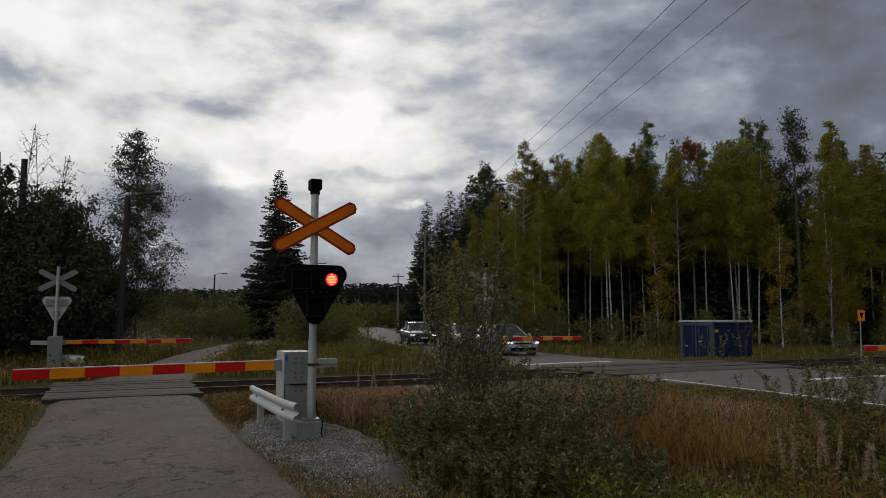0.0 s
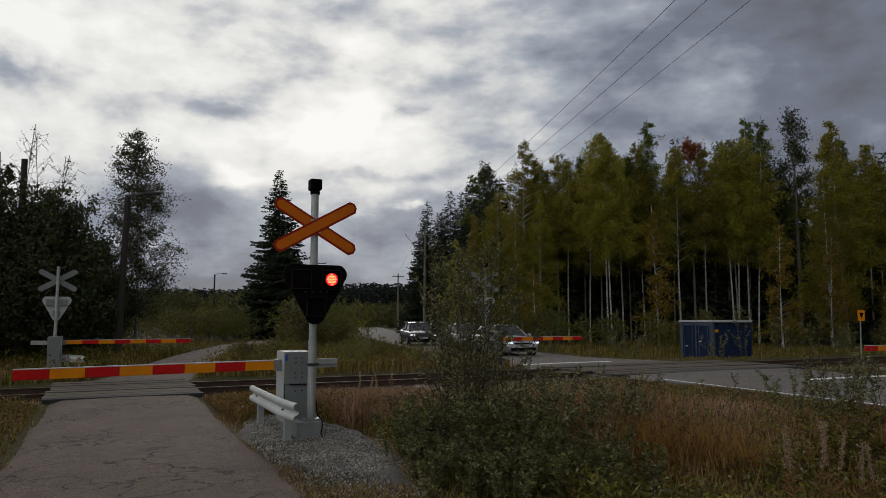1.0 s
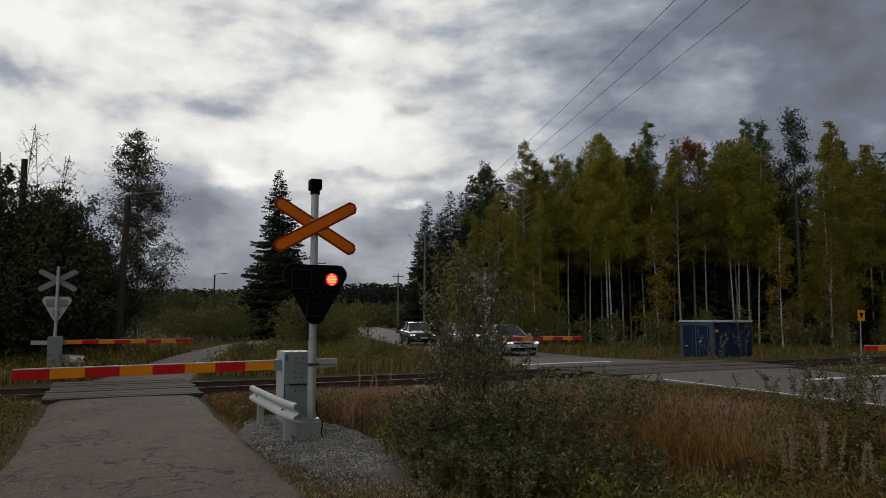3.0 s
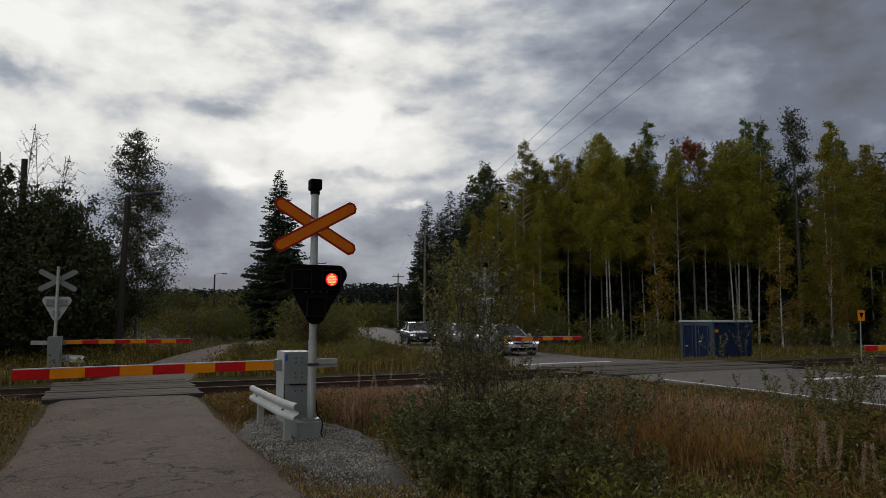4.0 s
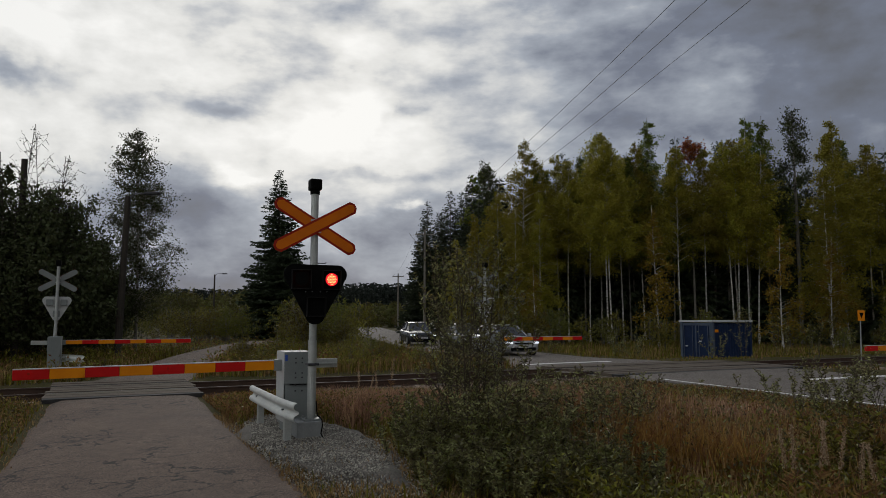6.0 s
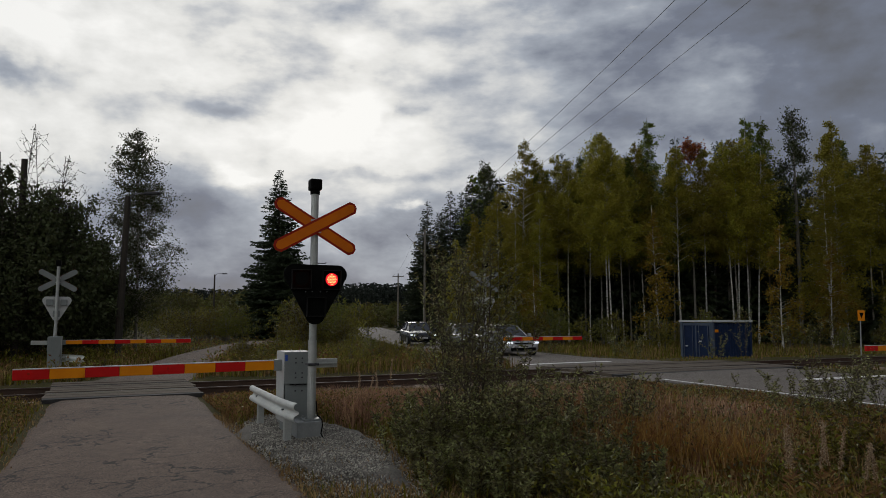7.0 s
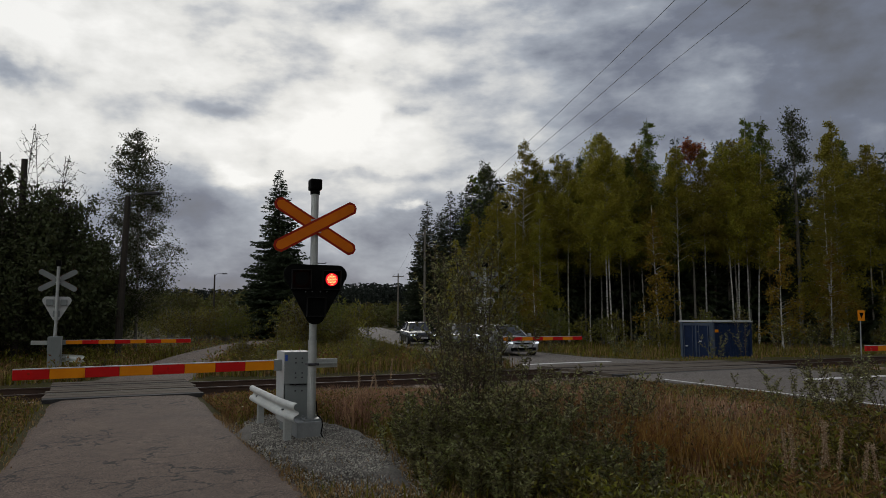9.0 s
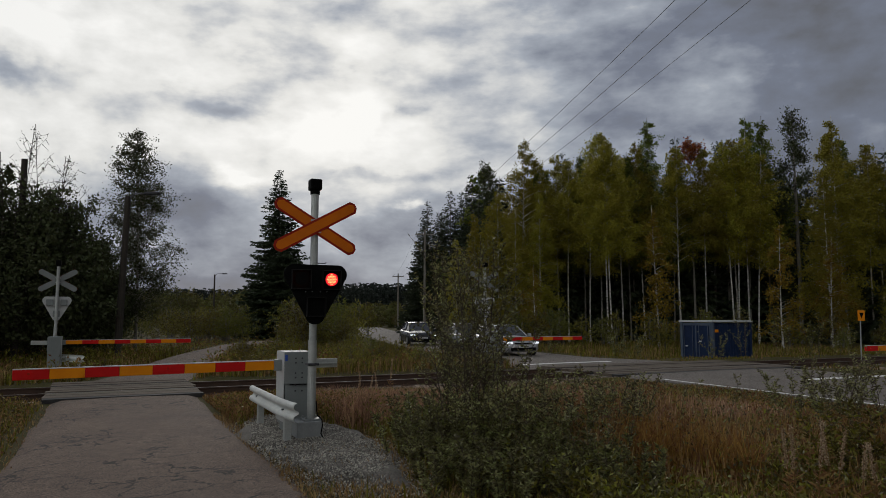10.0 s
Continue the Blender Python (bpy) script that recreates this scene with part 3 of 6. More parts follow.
# ---- ground, roads and railway ----
SMALL_ROAD = [(-40.0, 0.42, 2.75, 0), (8, 0.42, 2.75, 0), (15, 0.46, 2.75, 0), (17.65, 0.5, 2.8, 0.02), (20, 0.8, 2.7, -0.04), (23, 1.4, 2.6, -0.09), (31, 3.6, 2.3, 0.03), (38, 6.4, 2.2, 0.18), (43, 9.0, 2.3, 0.2), (46, 12.4, 3.0, -0.15), (48.5, 17, 4.0, -0.4)]
MAIN_ROAD = [(-30, 17.5, 7.0, 0), (0, 16.3, 7.0, 0), (8, 16.0, 6.9, 0), (17, 16.3, 7.4, 0.02), (21, 15.9, 7.0, -0.02), (25, 16.1, 6.5, -0.1), (30, 17.2, 6.1, -0.15), (41, 19.6, 5.7, -0.15), (70, 26.5, 5.7, -0.15), (120, 42, 5.6, -0.15)]


def road_at(rows, b):
    bs = [r[0] for r in rows]
    return [np.interp(b, bs, [r[i] for r in rows]) for i in (1, 2, 3)]


def ground_z(a, b):
    a, b = np.asarray(a, float), np.asarray(b, float)
    z = -0.17 * smooth(b, 19, 26)
    z = z - 0.35 * smooth(a, 20.5, 25) * smooth(b, 20, 26)
    z = z - 0.10 * smooth(a, 3.5, 5) * (1 - smooth(a, 10.5, 12.2)) * (1 - smooth(b, 13, 15.5))
    z = z + 0.05 * np.sin(a * 1.3 + 0.7 * b) * np.sin(b * 0.9 - 0.4 * a) * (1 - smooth(np.hypot(a, b), 40, 80))
    bed = smooth(b, 15.3, 16.2) * (1 - smooth(b, 19.2, 20.1))
    z = z * (1 - bed) - 0.17 * bed
    for rows in (SMALL_ROAD, MAIN_ROAD):
        c, w, h = road_at(rows, b)
        near = 1 - smooth(np.abs(a - c), w / 2 - 0.1, w / 2 + 0.55)
        z = z * (1 - near) + (h - 0.05) * near
    return z


def make_ground():
    def ticks(lo, hi, fine0, fine1, step):
        inner = list(np.arange(fine0, fine1 + step, step))
        outer, v, s = [], inner[-1], step
        while v < hi:
            s *= 1.25
            v += s
            outer.append(v)
        low, v, s = [], inner[0], step
        while v > lo:
            s *= 1.25
            v -= s
            low.append(v)
        return np.array(low[::-1] + inner + outer)
    aa, bb = ticks(-1800, 1800, -9, 26, 0.24), ticks(-900, 2500, 3, 32, 0.24)
    A, B = np.meshgrid(aa, bb, indexing="ij")
    Z = ground_z(A, B)
    X, Y = A * E1.x + B * E2.x, A * E1.y + B * E2.y
    verts = np.stack([X, Y, Z], -1).reshape(-1, 3).tolist()
    n = len(bb)
    faces = [(i * n + j, (i + 1) * n + j, (i + 1) * n + j + 1, i * n + j + 1) for i in range(len(aa) - 1) for j in range(n - 1)]
    tagged(rawpart("ground", verts, faces, M["soil"], soft=True), "brown and green rough grassy verge soil", "ground", kind="structure")


def make_road(name, rows, material, label, b0, b1, ragged):
    rng = np.random.default_rng(5)
    bs = np.arange(b0, b1, 0.3)
    c, w, h = road_at(rows, bs)
    k = 12
    nl, nr = np.convolve(rng.normal(0, ragged, len(bs) + 6), np.ones(7) / 3, "valid"), np.convolve(rng.normal(0, ragged, len(bs) + 6), np.ones(7) / 3, "valid")
    verts, faces = [], []
    for i, b in enumerate(bs):
        lo, hi = c[i] - w[i] / 2 + nl[i], c[i] + w[i] / 2 + nr[i]
        for j in range(k + 1):
            t = j / k
            z = h[i] + 0.025 * (1 - (2 * t - 1) ** 2) - (0.06 if j in (0, k) else 0)
            verts.append(tuple(spot(lo + (hi - lo) * t, b, z)))
    for i in range(len(bs) - 1):
        for j in range(k):
            faces.append((i * (k + 1) + j, i * (k + 1) + j + 1, (i + 1) * (k + 1) + j + 1, (i + 1) * (k + 1) + j))
    return tagged(rawpart(name, verts, faces, material, soft=True), label, "road", kind="structure")


def strip(name, quad, z, material, label, n=24):
    """A painted line or bar between two ends, laid on the road: quad is (a0, b0, a1, b1, width)."""
    a0, b0, a1, b1, w = quad
    d = Vector((a1 - a0, b1 - b0)).normalized()
    s = Vector((-d.y, d.x)) * w / 2
    rng = np.random.default_rng(3)
    verts, faces = [], []
    for i in range(n + 1):
        t = i / n
        a, b = a0 + (a1 - a0) * t, b0 + (b1 - b0) * t
        c, wd, h = road_at(MAIN_ROAD, b)
        zz = h + 0.025 * (1 - min(1, abs(2 * (a - c) / wd)) ** 2) + z
        for sg in (1, -1):
            q = sg * (1 + rng.normal(0, 0.06))
            verts.append(tuple(spot(a + s.x * q, b + s.y * q, zz)))
    faces = [(2 * i, 2 * i + 1, 2 * i + 3, 2 * i + 2) for i in range(n)]
    return tagged(rawpart(name, verts, faces, material), label, "road marking", kind="structure")


make_ground()
make_road("road", SMALL_ROAD, M["asphalt"], "narrow worn brown-grey asphalt road with cracks", -40.0, 48.3, 0.035)
make_road("road", MAIN_ROAD, M["road"], "two-lane grey asphalt road over the level crossing", -30, 118, 0.02)
strip("edge_line", (12.62, 3.0, 12.85, 14.2, 0.12), 0.03, M["line"], "white painted road edge line")
strip("stop_line", (16.0, 12.35, 19.3, 12.35, 0.35), 0.012, M["line"], "white painted stop line on asphalt")
strip("stop_line", (12.9, 20.8, 16.6, 20.8, 0.35), 0.012, M["line"], "white painted stop line on asphalt")


def ballast_bed():
    rng = np.random.default_rng(8)
    aa = np.concatenate([np.arange(-60, -12, 2.0), np.arange(-12, 30, 0.2), np.arange(30, 90, 2.0)])
    verts, faces = [], []
    prof = [(13.7, -0.10), (14.4, -0.03), (15.2, -0.01), (15.8, -0.05), (16.4, -0.14), (17.0, -0.14), (17.6, -0.13), (18.2, -0.14), (18.8, -0.13), (19.6, -0.10), (20.4, -0.14), (21.2, -0.25)]
    for a in aa:
        for b, z in prof:
            onroad = max(1 - smooth(abs(a - 0.5), 1.2, 1.9), 1 - smooth(abs(a - 16.2), 3.4, 4.2))
            verts.append(tuple(spot(a, b + rng.normal(0, 0.06), z + rng.normal(0, 0.015) - 0.12 * float(onroad) - 0.1 * (b < 14) )))
    k = len(prof)
    for i in range(len(aa) - 1):
        for j in range(k - 1):
            faces.append((i * k + j, i * k + j + 1, (i + 1) * k + j + 1, (i + 1) * k + j)[::-1])
    tagged(rawpart("ballast_bed", verts, faces, M["ballast"], soft=True), "brown crushed stone ballast under the railway track", "ballast", kind="structure")


def railway():
    track = thing("railway_track", site(0, 0), "rusty single railway track on brown ballast", "railway track", kind="structure")
    for b in (16.89, 18.41):
        bm = bmesh.new()
        prof = [(-0.07, 0), (0.07, 0), (0.07, 0.012), (0.012, 0.03), (0.01, 0.12), (0.034, 0.135), (0.034, 0.158), (-0.034, 0.158), (-0.034, 0.135), (-0.01, 0.12), (-0.012, 0.03), (-0.07, 0.012)]
        rings = [[bm.verts.new((a, b + y, z - 0.125)) for y, z in prof] for a in (-70, -20, 0, 20, 90)]
        for r, s in zip(rings, rings[1:]):
            for i in range(len(prof)):
                bm.faces.new((r[i], r[i - 1], s[i - 1], s[i]))
        rail = part("rail", bm, M["rail"], track)
        bm = bmesh.new()
        box(bm, (10, b, 0.035), (160, 0.045, 0.008))
        part("railhead", bm, M["railtop"], rail, "worn shiny top of the rail")
    bm = bmesh.new()
    box(bm, (0, 0, 0), (0.24, 2.5, 0.16), bevel=0.02)
    first = part("sleeper", bm, M["sleeper"], track)
    first.location = (-14, 17.65, -0.19)
    for i in range(1, 70):
        a = -14 + 0.61 * i
        if abs(a - 0.5) < 1.6 or abs(a - 16.2) < 3.7:
            continue
        o = new("sleeper", first.data)
        o.parent, o.location = track, (a, 17.65, -0.19)


def crossing_deck(a0, a1, label):
    deck = thing("crossing_deck", site(0, 0), label, "crossing deck", kind="structure")
    bands = [(16.05, 0.42), (16.5, 0.4), (17.12, 0.3), (17.46, 0.3), (17.8, 0.3), (18.14, 0.26), (18.72, 0.4), (19.15, 0.4)]
    rng = random.Random(4)
    for b, w in bands:
        n = max(1, round((a1 - a0) / 2.9))
        for i in range(n):
            ln = (a1 - a0) / n
            bm = bmesh.new()
            box(bm, (0, 0, 0), (ln - 0.01, w + 0.005, 0.1), bevel=0.008)
            o = part("plank", bm, M["plank"], deck)
            o.location = (a0 + ln * (i + 0.5) + rng.uniform(-0.04, 0.04), b, 0.006 + rng.uniform(-0.006, 0.008))
    for b in (15.72, 16.78, 17.0, 18.3, 18.52):
        bm = bmesh.new()
        box(bm, ((a0 + a1) / 2, b, 0.0), (a1 - a0, 0.07 if b > 16 else 0.24, 0.09), bevel=0.012)
        part("rubber_strip", bm, M["rubber"], deck, "black rubber strip")


ballast_bed()
railway()
crossing_deck(-1.0, 1.95, "weathered wooden planks between rails at the small crossing")
crossing_deck(12.7, 20.2, "weathered planks between rails at the main crossing")


# ---- level crossing signals and barriers ----
FLIPS = []


def flip_lamp(name, parent, at, r, lit_face, core, lit_first, late=False, unlit="lens"):
    """A round lamp disc in its seat, lit on one face and dark on the other, that turns about its upright axis."""
    piv = new(name)
    piv.parent, piv.location = parent, at
    bm = bmesh.new()
    bmesh.ops.create_cone(bm, cap_ends=True, segments=28, radius1=r, radius2=r, depth=0.008, matrix=Matrix.Translation((0, 0.005, 0)) @ pose(0, 0, 0, 90))
    part("back_face", bm, M[unlit], piv, "dark unlit lens")
    bm = bmesh.new()
    bmesh.ops.create_cone(bm, cap_ends=True, segments=28, radius1=r * 0.93, radius2=r * 0.93, depth=0.006, matrix=Matrix.Translation((0, -0.003, 0)) @ pose(0, 0, 0, 90))
    part("lit_face", bm, lit_face, piv, "glowing red lamp face")
    if core:
        bm = bmesh.new()
        s = r / 4.4
        for i in range(-4, 5):
            for j in range(-4, 5):
                x, z = (i + 0.5 * (j % 2)) * s, j * s
                if math.hypot(x, z) < r * 0.76:
                    bmesh.ops.create_cone(bm, cap_ends=True, segments=8, radius1=s * 0.36, radius2=s * 0.28, depth=0.006, matrix=Matrix.Translation((x, -0.008, z)) @ pose(0, 0, 0, 90))
        part("led_cluster", bm, M["ledhot"], piv, "bright orange-red light points")
    FLIPS.append((piv, Vector(at), lit_first, late))
    return piv


def barrier_signal(m, label, lamps=False):
    """Pole with crossbuck, triangular lamp board and its cap; the road side is -y."""
    sig = thing("crossing_signal", m, label, "crossing signal", "level crossing signals")
    bm = bmesh.new()
    box(bm, (-0.06, 0.02, 0.125), (0.34, 0.4, 0.25), bevel=0.012)
    part("base_block", bm, M["concrete"], sig, "grey concrete foot block")
    bm = bmesh.new()
    box(bm, (0, 0, 0.262), (0.24, 0.24, 0.02), bevel=0.004)
    for x in (-0.09, 0.09):
        for y in (-0.09, 0.09):
            rod(bm, (x, y, 0.27), (x, y, 0.3), 0.014, n=6)
    part("flange", bm, M["grey"], sig)
    bm = bmesh.new()
    rod(bm, (0, 0, 0.27), (0, 0, 1.3), 0.057)
    rod(bm, (0, 0, 1.3), (0, 0, 3.3), 0.05)
    part("pole", bm, M["galv"], sig)
    bm = bmesh.new()
    rod(bm, (0, 0, 3.27), (0, 0, 3.33), 0.065)
    box(bm, (0, 0, 3.40), (0.16, 0.17, 0.15), bevel=0.02)
    for i in range(5):
        box(bm, (-0.06 + 0.03 * i, -0.088, 3.4), (0.008, 0.01, 0.12))
    part("top_cap", bm, M["black"], sig, "black warning bell box")
    for i, ang in enumerate((29.5, -30.5)):
        y = -0.075 - 0.014 * (1 - i)
        L, w, c = 0.635, 0.088, 0.05
        out = [(-L + c, -w), (L - c, -w), (L, -w + 0.055), (L, w - 0.055), (L - c, w), (-L + c, w), (-L, w - 0.055), (-L, -w + 0.055)]
        inner = [(x * 0.955, z * 0.68) for x, z in out]
        rot = pose(0, 0, 2.82, 0, -ang, 0)
        bm = plate(bmesh.new(), out, y, y + 0.01)
        bmesh.ops.transform(bm, matrix=rot, verts=bm.verts[:])
        blade = part("crossbuck_blade", bm, M["border"], sig, "yellow blade with red edge")
        bm = plate(bmesh.new(), inner, y - 0.004, y - 0.001)
        bmesh.ops.transform(bm, matrix=rot, verts=bm.verts[:])
        part("yellow_face", bm, M["orange"], blade)
        bm = plate(bmesh.new(), [(x * 0.995, z * 0.98) for x, z in out], y + 0.011, y + 0.014)
        bmesh.ops.transform(bm, matrix=rot, verts=bm.verts[:])
        part("back_sheet", bm, M["grey"], blade, "bare grey back of the blade")
    for z in (2.75, 2.9, 2.0, 2.2):
        part("clamp", box(bmesh.new(), (0, -0.03, z), (0.15, 0.1, 0.035), bevel=0.006), M["galv"], sig)
    part("strap", box(bmesh.new(), (0, 0, 0.98), (0.15, 0.15, 0.03), bevel=0.006), M["dark"], sig, "dark steel strap")
    v, f = tubes([([(0.05, -0.05, 0.5), (0.06, -0.07, 0.32), (0.1, -0.16, 0.27), (0.09, -0.225, 0.2), (0.07, -0.23, 0.1), (0.12, -0.26, 0.0)], [0.008] * 6)], 6)
    rawpart("cable", v, f, M["black"], sig, "thin black cable", soft=True)
    # lamp board
    tri = rounded([(-0.515, 2.30), (0.515, 2.30), (0, 1.37)], 0.125)
    bm = plate(bmesh.new(), tri, -0.13, -0.085, 0.006)
    board = part("lamp_board", bm, M["black"], sig, "black triangular lamp board")
    bm = plate(bmesh.new(), [(x * 0.985, 1.9 + (z - 1.9) * 0.985) for x, z in tri], -0.083, -0.075)
    part("board_back", bm, M["boxlight"], board, "pale grey back of the board")
    for x, z in ((-0.205, 2.10), (0.205, 2.10), (0.0, 1.74)):
        bm = bmesh.new()
        for sx in (-1, 1):
            box(bm, (x + sx * 0.125, -0.155, z), (0.01, 0.06, 0.26), bevel=0.003)
        for sz in (-1, 1):
            box(bm, (x, -0.155, z + sz * 0.125), (0.26, 0.06, 0.01), bevel=0.003)
        part("lamp_frame", bm, M["lens"], board)
        bm = bmesh.new()
        box(bm, (x, -0.045, z), (0.2, 0.06, 0.2), bevel=0.01)
        part("lamp_case", bm, M["grey"], board, "grey lamp case")
    if lamps:
        for x, first in ((-0.205, False), (0.205, True)):
            flip_lamp("flashing_lamp", sig, (x, -0.16, 2.105), 0.092, M["led"], True, first, unlit="black")
    for i in range(4):
        part("rivet", box(bmesh.new(), (-0.14 + 0.09 * i + (0.02 if i > 1 else 0), -0.132, 1.94), (0.012, 0.006, 0.012)), M["grey"], board)
    bm = bmesh.new()
    rod(bm, (0.02, 0, 2.33), (0.15, -0.02, 2.33), 0.006, n=6)
    rod(bm, (0.15, -0.02, 2.33), (0.165, -0.02, 2.345), 0.006, n=6)
    part("bracket", bm, M["dark"], sig)
    return sig


def barrier(m, label, length, side, lamps=(), droop=0.0, face=-1):
    """Drive box, counterweight arm and striped boom. side: -1 sends the boom along -x, +1 along +x; face: the side of the boom with its lamps."""
    bar = thing("barrier", m, label, "barrier", "level crossing barriers")
    bm = bmesh.new()
    box(bm, (0, 0, 0.42), (0.36, 0.44, 0.56), bevel=0.012)
    box(bm, (0, 0, 0.07), (0.3, 0.4, 0.16), bevel=0.012)
    body = part("drive_box", bm, M["grey"], bar, "grey painted barrier drive box")
    bm = bmesh.new()
    box(bm, (0, 0, 0.91), (0.39, 0.47, 0.44), bevel=0.014)
    hood = part("hood", bm, M["grey"], bar)
    part("seam", box(bmesh.new(), (0.03, -0.238, 0.685), (0.3, 0.008, 0.012)), M["black"], hood, "dark seam under the hood")
    # a paler sheet on the -x side puts its brighter light into the colour
    part("side_panel", box(bmesh.new(), (-0.197, 0, 0.66), (0.006, 0.45, 0.94)), M["boxlight"], body, "pale grey sheet tinted as the lit side of the box")
    for x in (-0.04, 0.05):
        for z in (0.6, 0.68, 0.78, 0.84, 0.98, 1.04):
            part("bolt", rod(bmesh.new(), (x, -0.232, z), (x, -0.244, z), 0.011, n=8), M["dark"], hood)

    bm = bmesh.new()
    box(bm, (-0.17, -0.239, 1.05), (0.035, 0.006, 0.085))
    part("tag", bm, M["blue_tag"], hood, "small blue tag")
    for x in (-0.07, 0.05):
        part("lifting_eye", rod(bmesh.new(), (x, -0.1, 1.12), (x, -0.1, 1.16), 0.014, 0.004, n=6), M["galv"], hood)
    z, y = 0.945, -0.05
    bm = bmesh.new()
    box(bm, (-side * 0.40, 0.1, z), (0.5, 0.025, 0.13), bevel=0.004)
    box(bm, (-side * 0.40, 0.075, z - 0.005), (0.46, 0.02, 0.02), bevel=0.003)
    part("counter_arm", bm, M["galv"], bar, "galvanised counterweight arm")
    bm = bmesh.new()
    box(bm, (side * 0.24, y, z), (0.12, 0.09, 0.15), bevel=0.006)
    part("boom_mount", bm, M["grey"], bar)
    boom = new("boom")
    boom.parent, boom.matrix_basis = bar, pose(side * 0.3, y, z, 0, side * droop)
    seg = length / 8
    for i in range(8):
        bm = bmesh.new()
        box(bm, (side * seg * (i + 0.5), 0, 0), (seg - 0.002, 0.05, 0.125), bevel=0.008)
        part("boom_stripe", bm, M["yellow"] if i % 2 == 0 else M["red"], boom, "yellow stripe" if i % 2 == 0 else "red stripe")
    bm = bmesh.new()
    box(bm, (side * length / 2, 0, 0.066), (length, 0.054, 0.012), bevel=0.003)
    part("boom_edge", bm, M["edge"], boom, "pale top edge of the boom")
    for u in lamps:
        bm = bmesh.new()
        box(bm, (side * u, face * 0.027, 0.012), (0.075, 0.006, 0.07), bevel=0.002)
        part("lamp_seat", bm, M["red"], boom)
        flip_lamp("boom_lamp", bar, (side * (0.3 + u), y + face * 0.04, z + 0.012 - u * math.sin(radians(droop))), 0.016 if face < 0 else 0.022, M["ledsmall"], False, face > 0, True, "border")
    return bar


def guard_rail(m, length, label, flare):
    gr = thing("guard_rail", m, label, "guard rail", "guard rails")
    prof = [(0.0, 0.57), (-0.03, 0.555), (-0.045, 0.52), (-0.03, 0.475), (0.015, 0.45), (0.02, 0.43), (0.015, 0.41), (-0.03, 0.385), (-0.045, 0.34), (-0.03, 0.305), (0.0, 0.29)]
    verts, faces = [], []
    ts = [-0.06, 0, 0.06, 0.2, 0.4, 0.6, 0.8, 0.94, 1.0, 1.06]
    k = len(prof)
    for off in (0, 0.006):
        for t in ts:
            bend = flare * max(0, 0.2 - t) ** 1.3 * 2.5
            for x, z in prof:
                verts.append((x + bend + off, t * length, 0.45 + (z - 0.43) * 0.84))
    half = k * len(ts)
    for s in (0, half):
        for i in range(len(ts) - 1):
            for j in range(k - 1):
                q = (s + i * k + j, s + i * k + j + 1, s + (i + 1) * k + j + 1, s + (i + 1) * k + j)
                faces.append(q if s else q[::-1])
    rawpart("w_beam", verts, faces, M["beam"], gr, "galvanised W-shaped beam", soft=True)
    for t in (0.18, 0.92):
        bm = bmesh.new()
        box(bm, (0.07, t * length, 0.25), (0.09, 0.11, 0.52), bevel=0.008)
        post = part("post", bm, M["galv"], gr)
        bm = bmesh.new()
        for z in (0.43,):
            rod(bm, (-0.005, t * length, z), (0.03, t * length, z), 0.016, n=8)
        part("bolt", bm, M["dark"], post)
    return gr


near_sig = barrier_signal(site(2.54, 9.38), "grey pole with yellow crossbuck and flashing red light", True)
near_bar = barrier(site(2.45, 9.98), "grey barrier with lowered red and yellow boom", 3.1, -1, (2.93, 1.37), 0.6)
guard_rail(site(2.1, 8.74), 2.3, "short galvanised guard rail beside the barrier box", 0.12)
far_sig = barrier_signal(site(-1.38, 26.2, -0.02, 180), "grey crossing signal seen from its back, dark trees behind")
far_bar = barrier(site(-1.34, 25.5, -0.13, 180), "lowered barrier with striped boom across the far lane", 3.75, -1, (3.55,), face=1)
guard_rail(site(-1.0, 25.6, -0.13, 205), 1.1, "short galvanised guard rail beside the far barrier", 0.3)
main_sig = barrier_signal(site(11.75, 21.3, 0, 180), "grey crossing signal half hidden behind the willow")
barrier(site(11.87, 20.9, -0.08, 180), "grey barrier before the cars with lowered striped boom", 3.33, -1, (3.13,), face=1)
barrier(site(20.1, 11.05, -0.08, 0), "barrier with lowered red and yellow boom beside the road", 3.45, -1, (3.3,))


